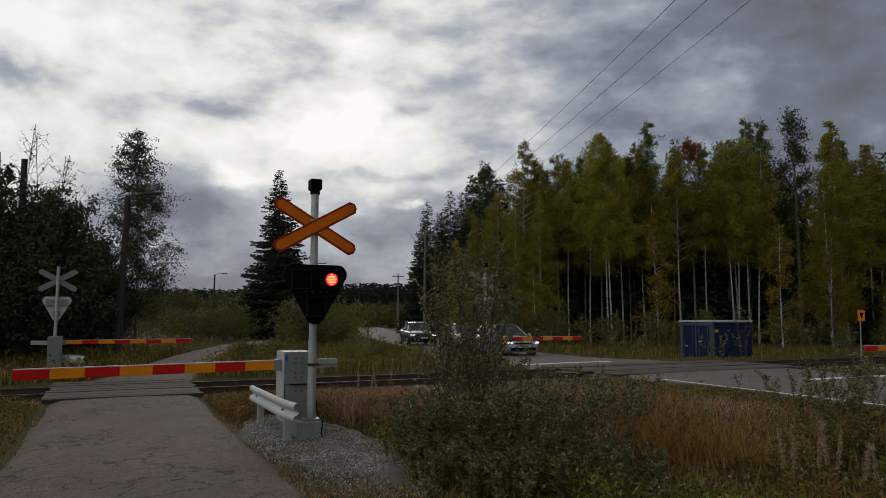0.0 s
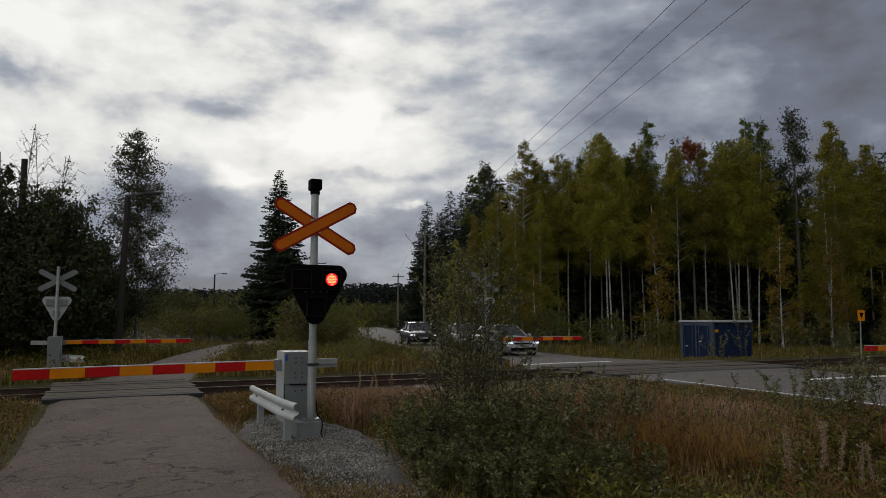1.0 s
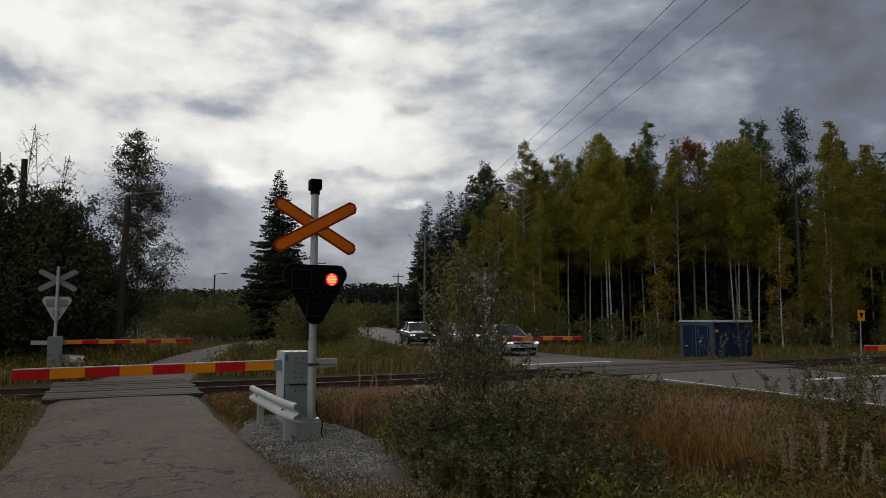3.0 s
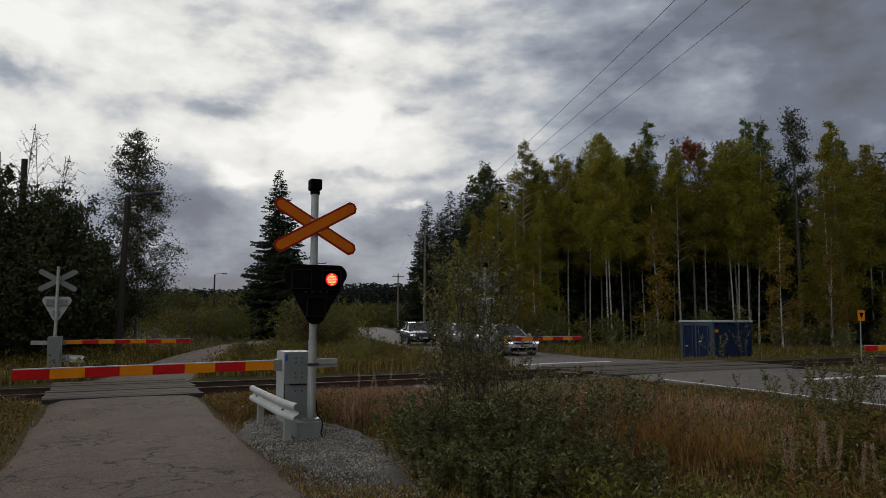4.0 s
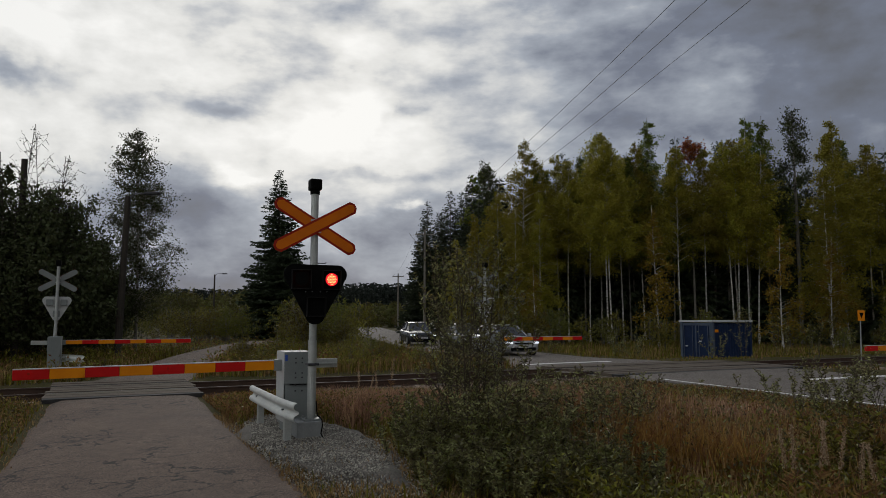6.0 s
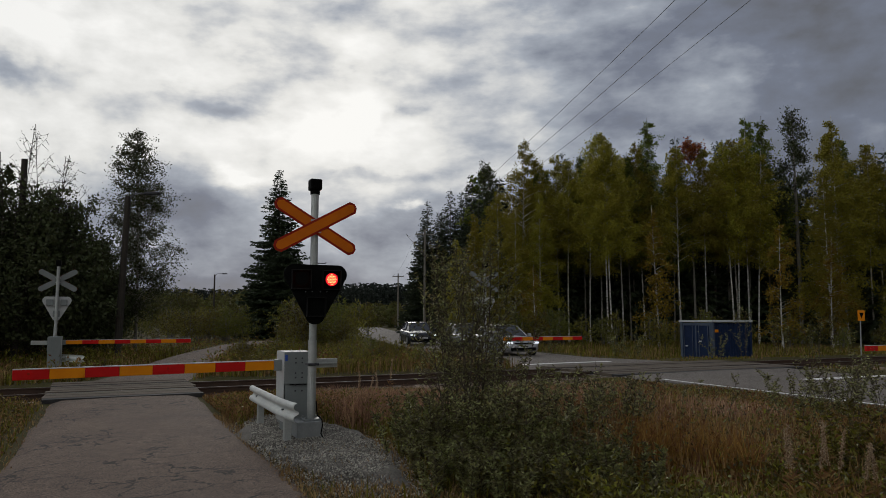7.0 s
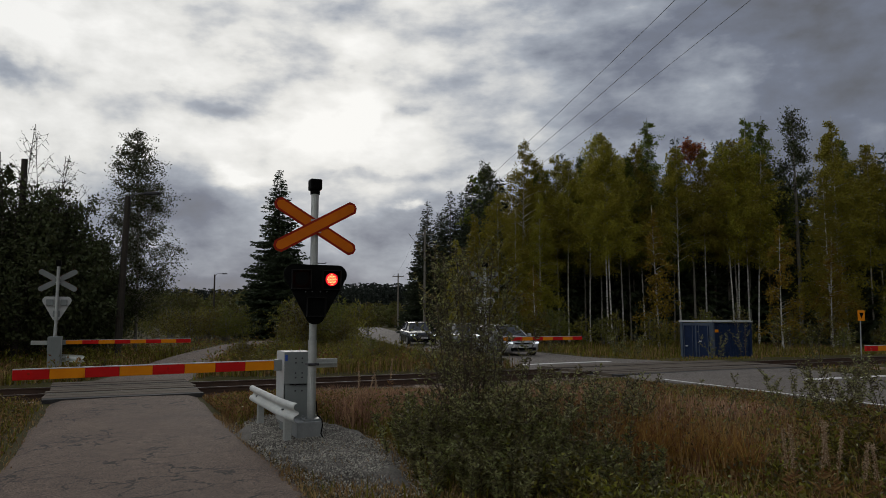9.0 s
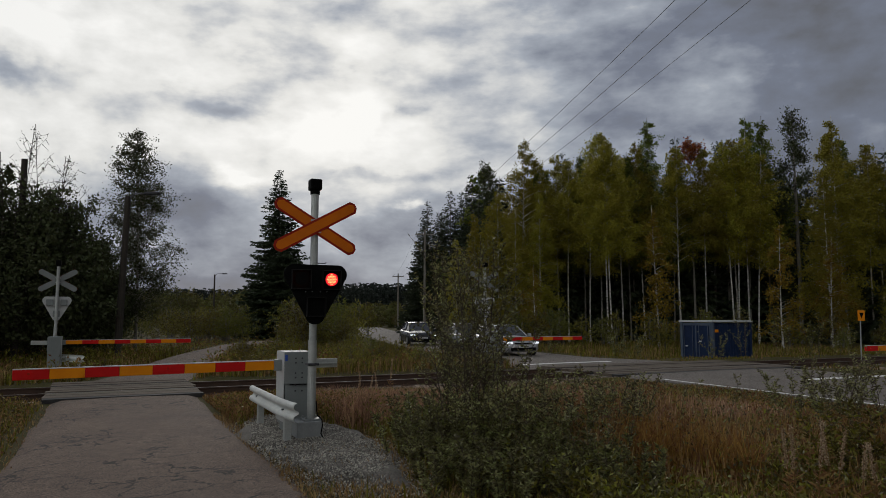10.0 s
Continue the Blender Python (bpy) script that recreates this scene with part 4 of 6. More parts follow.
# ---- gravel round the signal foot ----
def gravel_patch():
    rng = np.random.default_rng(21)
    n = 40
    verts = [tuple(spot(2.5, 9.3, 0.05))]
    for r in (0.5, 0.85, 1.0):
        for i in range(n):
            w = 2 * math.pi * i / n
            q = r * (1 + 0.09 * math.sin(3 * w) + 0.08 * math.sin(5 * w + 1) + rng.normal(0, 0.06))
            a, b = 2.5 + 0.78 * q * math.cos(w), 9.2 + 2.6 * q * math.sin(w)
            verts.append(tuple(spot(a, b, float(ground_z(a, b)) * (r > 0.9) + (0.045 if r < 0.6 else 0.03 if r < 0.9 else -0.05))))
    faces = [(0, 1 + i, 1 + (i + 1) % n) for i in range(n)]
    for k in range(2):
        for i in range(n):
            j = (i + 1) % n
            faces.append((1 + k * n + i, 1 + (k + 1) * n + i, 1 + (k + 1) * n + j, 1 + k * n + j))
    tagged(rawpart("gravel_bed", verts, faces, M["gravel"], soft=True), "pale grey crushed gravel round the signal foot", "gravel", kind="structure")
    # loose stones
    base = np.array([(1, 0, 0), (-1, 0, 0), (0, 1, 0), (0, -1, 0), (0, 0, 1), (0, 0, -1)], float)
    fs = np.array([(0, 2, 4), (2, 1, 4), (1, 3, 4), (3, 0, 4), (2, 0, 5), (1, 2, 5), (3, 1, 5), (0, 3, 5)])
    m = 17000
    w, q = rng.uniform(0, 2 * math.pi, m), np.sqrt(rng.uniform(0, 1.05, m)) * (1 + np.abs(rng.normal(0, 0.16, m)))
    a, b = 2.5 + 0.78 * q * np.cos(w), 9.2 + 2.6 * q * np.sin(w)
    V, F = [], []
    for i in range(m):
        if a[i] < 1.75:
            continue
        s = rng.uniform(0.006, 0.016)
        pts = base * s * rng.uniform(0.6, 1.3, (6, 1)) * np.array((1, 1, 0.75))
        r = Euler(rng.uniform(0, 6, 3)).to_matrix()
        pts = pts @ np.array(r).T
        rim = float(ground_z(a[i], b[i])) + 0.005
        c = spot(a[i], b[i], max(rim, np.interp(q[i], (0, 0.5, 0.85, 1.0), (0.05, 0.045, 0.03, rim))) + s * 0.2)
        F.append(fs + 6 * len(V))
        V.append(pts + np.array(c))
    tagged(rawpart("gravel_stones", np.vstack(V).tolist(), np.vstack(F).tolist(), M["stone"]), "loose pale grey crushed stones", "gravel", kind="stuff")


gravel_patch()


def ballast_stones():
    """Loose crushed stones on the shoulder of the track bed."""
    rng = np.random.default_rng(23)
    base = np.array([(1, 0, 0), (-1, 0, 0), (0, 1, 0), (0, -1, 0), (0, 0, 1), (0, 0, -1)], float)
    fs = np.array([(0, 2, 4), (2, 1, 4), (1, 3, 4), (3, 0, 4), (2, 0, 5), (1, 2, 5), (3, 1, 5), (0, 3, 5)])
    m = 14000
    a, b = rng.uniform(-9, 12.6, m), rng.uniform(13.3, 16.6, m)
    V, F = [], []
    for i in range(m):
        if -1.1 < a[i] < 2.1:
            continue
        s = rng.uniform(0.015, 0.036)
        pts = base * s * rng.uniform(0.6, 1.3, (6, 1)) * np.array((1, 1, 0.8))
        pts = pts @ np.array(Euler(rng.uniform(0, 6, 3)).to_matrix()).T
        z = np.interp(b[i], (13.3, 14.4, 15.2, 15.8, 16.4, 16.7), (-0.14, -0.03, -0.01, -0.05, -0.14, -0.14))
        F.append(fs + 6 * len(V))
        V.append(pts + np.array(spot(a[i], b[i], z + s * 0.3)))
    tagged(rawpart("ballast_stones", np.vstack(V).tolist(), np.vstack(F).tolist(), M["ballaststone"]), "loose brown crushed stones beside the track", "ballast", kind="stuff")


ballast_stones()


# ---- poles, lamps and wires ----
def street_lamp(m, height, r, arm, label, material):
    ob = thing("street_lamp", m, label, "street lamp", "street lamps")
    bm = bmesh.new()
    rod(bm, (0, 0, -0.2), (0, 0, height), r, r * 0.75, 12)
    part("pole", bm, material, ob)
    pts = [(0, 0, height - 0.35), (arm * 0.15, 0, height - 0.02), (arm * 0.4, 0, height + 0.12), (arm, 0, height + 0.14)]
    v, f = tubes([(pts, [0.035, 0.033, 0.03, 0.028])], 8)
    rawpart("arm", v, f, M["wire"], ob, soft=True)
    bm = bmesh.new()
    box(bm, (arm + 0.28, 0, height + 0.13), (0.62, 0.24, 0.13), bevel=0.045)
    part("lantern", bm, M["dark"], ob, "dark flat lantern head")
    return ob


def power_pole(m, height, label, arm=0.85):
    ob = thing("power_pole", m, label, "utility pole", "utility poles")
    bm = bmesh.new()
    rod(bm, (0, 0, -0.2), (0, 0, height), 0.15, 0.1, 12)
    part("pole", bm, M["polewood"], ob)
    bm = bmesh.new()
    box(bm, (0, 0, height - 0.5), (2 * arm + 0.2, 0.1, 0.12), bevel=0.01)
    part("crossarm", bm, M["greybark"], ob)
    for x in (-arm, 0.0, arm):
        bm = bmesh.new()
        rod(bm, (x, 0, height - 0.45), (x, 0, height - 0.22), 0.05, 0.03, 8)
        part("insulator", bm, M["dark"], ob)
    return ob


street_lamp(pose(-12.75, 28, -0.15, 0, 1.6, -8), 6.55, 0.15, 0.75, "dark wooden lamp post with curved arm", M["wood"])
street_lamp(pose(-30.3, 94, -0.15, 0, 0, 10), 7.4, 0.13, 1.0, "distant street lamp on a slim dark pole", M["wood"])
bm = bmesh.new()
rod(bm, (0, 0, -0.2), (0, 0, 7.9), 0.14, 0.11, 12)
tagged(part("utility_pole", bm, M["wood"]), "plain dark wooden pole among the alders", "utility pole", "utility poles").matrix_basis = pose(-16.2, 27, -0.2)
power_pole(pose(-1.8, 70, 0, 0, 0, 8), 10.3, "wooden power pole with crossarm before the spruces")
power_pole(pose(-7.6, 120, 0, 0, 0, 8), 9.0, "distant wooden power pole")
power_pole(pose(10.4, -14, 0, 0, 0, 8), 10.3, "wooden power pole behind the viewer")


def wires():
    for i, x in enumerate((-0.85, 0.0, 0.85)):
        top = 9.95 + (0.12 if i == 1 else 0)
        for p, q, sag in (((10.4 + x * 0.99, -14 + x * 0.14, top), (-1.8 + x * 0.99, 70 + x * 0.14, top), 1.3), ((-1.8 + x * 0.99, 70 + x * 0.14, top), (-7.6 + x * 0.99, 120, 8.7), 0.8)):
            pts = [Vector(p).lerp(Vector(q), t) - Vector((0, 0, 4 * sag * t * (1 - t))) for t in np.linspace(0, 1, 40)]
            v, f = tubes([(pts, [0.008] * 40)], 5)
            tagged(rawpart("power_line", v, f, M["wire"]), "thin dark overhead power line", "power line", "overhead wires")


wires()


# ---- container and small sign ----
def container():
    ob = thing("steel_container", pose(13.05, 34.2, -0.46, 0, 0, 0), "dark blue corrugated steel storage container with pale roof", "container")
    w, d, h = 2.2, 2.1, 1.86
    rot = pose(0, 0, 0, 0, 0, 21)
    for side, ln in ((0, w), (1, d), (2, w), (3, d)):
        bm = bmesh.new()
        m = pose(0, 0, 0, 0, 0, 21 + 90 * side)
        off = (d if side % 2 == 0 else w) / 2
        n = int(ln / 0.14)
        ring = []
        for i in range(n * 4 + 1):
            x = -ln / 2 + ln * i / (n * 4)
            y = -off + (0.035 if i % 4 in (1, 2) else 0.0)
            ring.append([bm.verts.new(m @ Vector((x, y, z))) for z in (0.08, h - 0.08)])
        for p, q in zip(ring, ring[1:]):
            bm.faces.new((p[0], q[0], q[1], p[1]))
        part("wall_panel", bm, M["steel_blue"], ob)
    # frame and door bars paler than the walls: the lit west face is painted in
    for sx in (-1, 1):
        for sy in (-1, 1):
            bm = bmesh.new()
            box(bm, (sx * w / 2, sy * d / 2, h / 2), (0.12, 0.12, h), bevel=0.01)
            bmesh.ops.transform(bm, matrix=rot, verts=bm.verts[:])
            part("corner_post", bm, M["pale_blue"] if (sx, sy) != (1, -1) else M["steel_blue"], ob, "blue corner post painted paler as on the lit side" if sx < 0 else "")
    bm = bmesh.new()
    box(bm, (0, 0, h + 0.02), (w + 0.2, d + 0.2, 0.09), bevel=0.015)
    bmesh.ops.transform(bm, matrix=rot, verts=bm.verts[:])
    part("roof", bm, M["roof_grey"], ob, "pale grey sheet roof")
    bm = bmesh.new()
    box(bm, (0, 0, 0.05), (w, d, 0.1))
    bmesh.ops.transform(bm, matrix=rot, verts=bm.verts[:])
    part("floor_frame", bm, M["steel_blue"], ob)
    # the doors are on the gable towards the west
    for i, y in enumerate((-0.52, 0.52)):
        bm = bmesh.new()
        box(bm, (-w / 2 - 0.02, y, h / 2 + 0.01), (0.05, 1.0, h - 0.2), bevel=0.008)
        bmesh.ops.transform(bm, matrix=rot, verts=bm.verts[:])
        door = part("door", bm, M["steel_blue"], ob)
        for k in (-0.3, 0.3):
            bm = bmesh.new()
            rod(bm, (-w / 2 - 0.07, y + k, 0.15), (-w / 2 - 0.07, y + k, h - 0.1), 0.018, n=8)
            bmesh.ops.transform(bm, matrix=rot, verts=bm.verts[:])
            part("locking_bar", bm, M["pale_blue"], door, "blue locking bar painted paler as on the lit side")
        bm = bmesh.new()
        box(bm, (-w / 2 - 0.09, y + 0.2 - 0.1 * i, 0.95 - 0.25 * i), (0.03, 0.16, 0.05), bevel=0.005)
        bmesh.ops.transform(bm, matrix=rot, verts=bm.verts[:])
        part("door_handle", bm, M["edge"], door)
    for y in (-0.96, 0.0, 0.96):
        bm = bmesh.new()
        box(bm, (-w / 2 - 0.04, y, h / 2), (0.07, 0.075, h - 0.1), bevel=0.01)
        bmesh.ops.transform(bm, matrix=rot, verts=bm.verts[:])
        part("door_post", bm, M["pale_blue"], ob, "blue door post painted paler as on the lit side")
    bm = bmesh.new()
    box(bm, (-w / 2 - 0.04, 0, h - 0.12), (0.07, 1.8, 0.12), bevel=0.01)
    bmesh.ops.transform(bm, matrix=rot, verts=bm.verts[:])
    part("door_lintel", bm, M["pale_blue"], ob, "blue lintel over the doors painted paler as on the lit side")
    bm = bmesh.new()
    box(bm, (-w / 2 + 0.22, -d / 2 - 0.015, h - 0.42), (0.2, 0.02, 0.13))
    bmesh.ops.transform(bm, matrix=rot, verts=bm.verts[:])
    part("sticker", bm, M["yellow"], ob, "small yellow sticker")


def track_sign():
    ob = thing("track_sign", pose(16.0, 27.4, -0.2, 0, 2, 12), "small yellow board with a black triangle on a pale pole", "sign")
    bm = bmesh.new()
    rod(bm, (0, 0, 0), (0, 0, 2.0), 0.022, n=10)
    part("pole", bm, M["concrete"], ob)
    bm = bmesh.new()
    box(bm, (0, -0.045, 1.87), (0.31, 0.02, 0.4), bevel=0.006)
    board = part("board", bm, M["yellow"], ob)
    bm = plate(bmesh.new(), [(-0.1, 1.98), (0.1, 1.98), (0, 1.76)], -0.062, -0.057)
    part("triangle", bm, M["black"], board, "black triangle")


container()
track_sign()


# ---- cars ----
def car(m, paint, label, tall=0.0, group="cars waiting at the barrier"):
    """A hatchback whose front is -y."""
    ob = thing("car", m, label, "car", group)
    # body shell: sections along the length, each a half outline in x and z
    rows = [(-2.12, 0.62, 0.30, 0.56, 0.60), (-2.05, 0.76, 0.24, 0.64, 0.70), (-1.85, 0.85, 0.20, 0.72, 0.80), (-1.4, 0.89, 0.19, 0.80, 0.88), (-0.95, 0.90, 0.19, 0.86, 0.95), (0.2, 0.90, 0.19, 0.90, 0.97), (1.3, 0.90, 0.20, 0.92, 1.0), (1.85, 0.87, 0.24, 0.92, 1.0), (2.08, 0.78, 0.32, 0.86, 0.94), (2.14, 0.66, 0.4, 0.78, 0.84)]
    verts, faces = [], []
    for y, w, z0, z1, z2 in rows:
        t = tall * 0.6
        pts = [(w * 0.86, z0), (w, z0 + 0.12), (w * 1.0, (z0 + z1) / 2 + t * 0.5), (w * 0.99, z1 - 0.03 + t), (w * 0.93, z1 + 0.03 + t), (w * 0.6, z2 + t), (0, z2 + 0.02 + t)]
        full = pts + [(-x, z) for x, z in pts[-2::-1]]
        verts += [(x, y, z) for x, z in full]
    k = 13
    for i in range(len(rows) - 1):
        for j in range(k - 1):
            faces.append((i * k + j, (i + 1) * k + j, (i + 1) * k + j + 1, i * k + j + 1))
        faces.append((i * k + k - 1, (i + 1) * k + k - 1, (i + 1) * k, i * k))
    faces.append(tuple(range(k)))
    faces.append(tuple(range((len(rows) - 1) * k, len(rows) * k))[::-1])
    body = rawpart("body", verts, faces, paint, ob, soft=True)
    # cabin: glass house with painted roof
    t = tall * 0.6
    zb = 0.93 + t
    lo = [(0.70, -1.05, zb), (0.80, -0.2, zb + 0.01), (0.80, 0.9, zb + 0.02), (0.74, 1.95, zb + 0.03)]
    hi = [(0.56, -0.22, 1.40 + tall), (0.60, 0.2, 1.44 + tall), (0.60, 0.9, 1.44 + tall), (0.54, 1.62, 1.38 + tall)]
    v = lo + hi + [(-x, y, z) for x, y, z in lo + hi]
    f = [(0, 1, 5, 4), (1, 2, 6, 5), (2, 3, 7, 6), (12, 13, 9, 8), (13, 14, 10, 9), (14, 15, 11, 10), (0, 4, 12, 8), (3, 11, 15, 7), (8, 9, 10, 11, 3, 2, 1, 0)]
    for nm, fs in (("side_window", f[0:3]), ("side_window", f[3:6]), ("windscreen", f[6:7]), ("rear_window", f[7:8])):
        ids = sorted({i for q in fs for i in q})
        rawpart(nm, [v[i] for i in ids], [tuple(ids.index(i) for i in q) for q in fs], M["carglass"], ob, "dark reflecting glass")
    rv = []
    for x, y, z in hi:
        rv += [(x + 0.01, y, z), (x * 0.75, y, z + 0.035), (-x * 0.75, y, z + 0.035), (-x - 0.01, y, z)]
    rf = [(i * 4 + j, (i + 1) * 4 + j, (i + 1) * 4 + j + 1, i * 4 + j + 1)[::-1] for i in range(3) for j in range(3)]
    rawpart("roof", rv, rf, paint, ob, soft=True)
    for s in (1, -1):
        for i in range(4):
            p, q = Vector(lo[i]), Vector(hi[i])
            p.x, q.x = s * (p.x + 0.005), s * (q.x + 0.008)
            part("pillar", rod(bmesh.new(), p, q, 0.04, 0.035, 6), paint, ob)
    for s in (1, -1):
        bm = bmesh.new()
        box(bm, (s * 0.64, -2.015, 0.66 + t), (0.3, 0.14, 0.085), pose(0, 0, 0, -8, 0, s * 18), 0.025)
        part("headlight", bm, M["head"], ob, "lit white headlight")
        bm = bmesh.new()
        box(bm, (s * 0.97, -0.75, 0.98 + t), (0.16, 0.1, 0.13), bevel=0.03)
        part("wing_mirror", bm, paint, ob)
        for y in (-1.32, 1.3):
            wheel = new("wheel")
            wheel.parent, wheel.location = ob, (s * 0.80, y, 0.32)
            bm = bmesh.new()
            rod(bm, (-0.1, 0, 0), (0.1, 0, 0), 0.32, n=28)
            bmesh.ops.bevel(bm, geom=[e for e in bm.edges if abs(e.verts[0].co.x - e.verts[1].co.x) < 1e-4], offset=0.03, segments=2, affect="EDGES")
            part("tyre", bm, M["tyre"], wheel)
            bm = bmesh.new()
            rod(bm, (s * 0.095, 0, 0), (s * 0.108, 0, 0), 0.2, n=20)
            part("rim", bm, M["rim"], wheel)
    bm = bmesh.new()
    box(bm, (0, -2.125, 0.64 + t), (0.86, 0.05, 0.07), bevel=0.015)
    box(bm, (0, -2.11, 0.35), (1.2, 0.07, 0.14), bevel=0.03)
    part("grille", bm, M["black"], ob, "black grille and lower intake")
    bm = bmesh.new()
    box(bm, (0, -2.155, 0.66 + t), (0.72, 0.012, 0.012))
    box(bm, (0, -2.155, 0.60 + t), (0.72, 0.012, 0.01))
    part("chrome_bar", bm, M["rim"], ob, "thin chrome bars")
    bm = bmesh.new()
    box(bm, (0, -2.165, 0.475), (0.5, 0.015, 0.11), bevel=0.004)
    part("number_plate", bm, M["plate"], ob, "white plate with a dark bar")
    bm = bmesh.new()
    box(bm, (0.02, -2.175, 0.475), (0.38, 0.006, 0.05))
    part("plate_bar", bm, M["dark"], ob)
    return ob


car(site(16.98, 29.0, -0.14, -6), M["silver"], "silver hatchback with lit headlights behind the boom", -0.07)
car(site(17.7, 34.5, -0.14, -10), M["bluepaint"], "grey-blue car waiting second in the queue", -0.04)
car(site(18.3, 42.2, -0.14, -13), M["darkpaint"], "dark car with pale reflecting windows, last in the queue", -0.03)


# ---- trees: the patterns stand among the others ----
BIRCH = [deciduous("birch", 11 + i, 16, st, r, 17000, M["birchbark"], M["birchleaf"], 0.135, 0.45, 76, 0.075, 0.42, "tall slender birch with yellow-green autumn leaves", taper=0.74, curve=0.7, tufts=8, twigged=False) for i, (st, r) in enumerate(((0.4, 2.7), (0.48, 2.4), (0.36, 2.9)))]
ASPEN = [deciduous("aspen", 31 + i, 16, 0.36, 2.0, 15000, M["greybark"], M["greenleaf"], 0.13, 0.25, 70, 0.075, 0.42, "tall aspen with dull green leaves", taper=0.74, curve=0.7, tufts=7, twigged=False) for i in range(2)]
LOWBIRCH = [deciduous("young_birch", 41 + i, 9, 0.1, 1.7, 3800, M["birchbark"], M["yellowleaf"], 0.145, 0.6, 34, 0.07, 0.35, "young birch with yellow-brown leaves to the ground", twigged=False) for i in range(2)]
WEEPING = deciduous("birch", 47, 16, 0.16, 2.7, 22000, M["birchbark"], M["birchleaf"], 0.135, 0.75, 96, 0.1, 0.45, "big birch with hanging leafy branches", taper=0.78, curve=0.7, tufts=7, twigged=False)
SPRUCE = [spruce("spruce", 51 + i, 15, r * 1.6, 70, 17, 0.34, "dark green spruce with drooping boughs", 0.03, 14) for i, r in enumerate((2.0, 1.6))]
BACK = [spruce("spruce", 55, 15, 2.6, 40, 5, 0.75, "dark spruce in the depth of the wood", 0.03, 7), deciduous("aspen", 33, 15, 0.45, 2.2, 3200, M["greybark"], M["greenleaf"], 0.26, 0.3, 24, 0.12, 0.45, "tall aspen in the depth of the wood", tufts=3)]
PINE = [pine("pine", 61 + i, 16, "tall pine with a bare trunk and dark crown") for i in range(2)]
BUSH = [deciduous("bush", 71 + i, 3.2, 0.08, 1.5, 1500, M["greybark"], mt, 0.135, 0.2, 13, 0.03, 0.26, "leafy bush of the roadside", 4, twigged=False) for i, mt in enumerate((M["thicketleaf"], M["olivethicket"], M["herbleaf"]))]
ALDER = [deciduous("alder", 81 + i, 7.2, 0.04, 2.6, 8600, M["darkbark"], M["darkleaf"], 0.155, 0.15, 40, 0.08, 0.42, "dark dense alder beside the crossing", 3, twigged=False) for i in range(2)]
ORANGE = deciduous("rowan", 91, 16, 0.86, 1.0, 1500, M["greybark"], M["orangeleaf"], 0.17, 0.2, 24, 0.11, 0.4, "tall tree with an orange autumn crown")
THIN = deciduous("aspen", 98, 10.4, 0.14, 1.75, 27000, M["greybark"], M["darkleaf"], 0.085, 0.15, 110, 0.07, 0.42, "slim sparse aspen against the sky", taper=0.5, curve=0.6, tufts=8)
BARE = deciduous("bare_tree", 97, 9.2, 0.35, 1.5, 160, M["darkbark"], M["darkleaf"], 0.07, -0.35, 26, 0.045, 0.35, "bare thin tree with hardly any leaves", 3)
for i, t in enumerate((*BIRCH, *ASPEN, *LOWBIRCH, WEEPING, *SPRUCE, *BACK, *PINE, ORANGE)):
    t.matrix_basis = pose(6 + 2.6 * i, 72 + (i * 37 % 11), -0.3, 0, 0, 40 * i)
for i, t in enumerate(BUSH):
    t.matrix_basis = pose(-14 + 3.5 * i, 62 + 2 * i, -0.15)


def ground_at(x, y):
    return float(ground_z(*axes(x, y)))


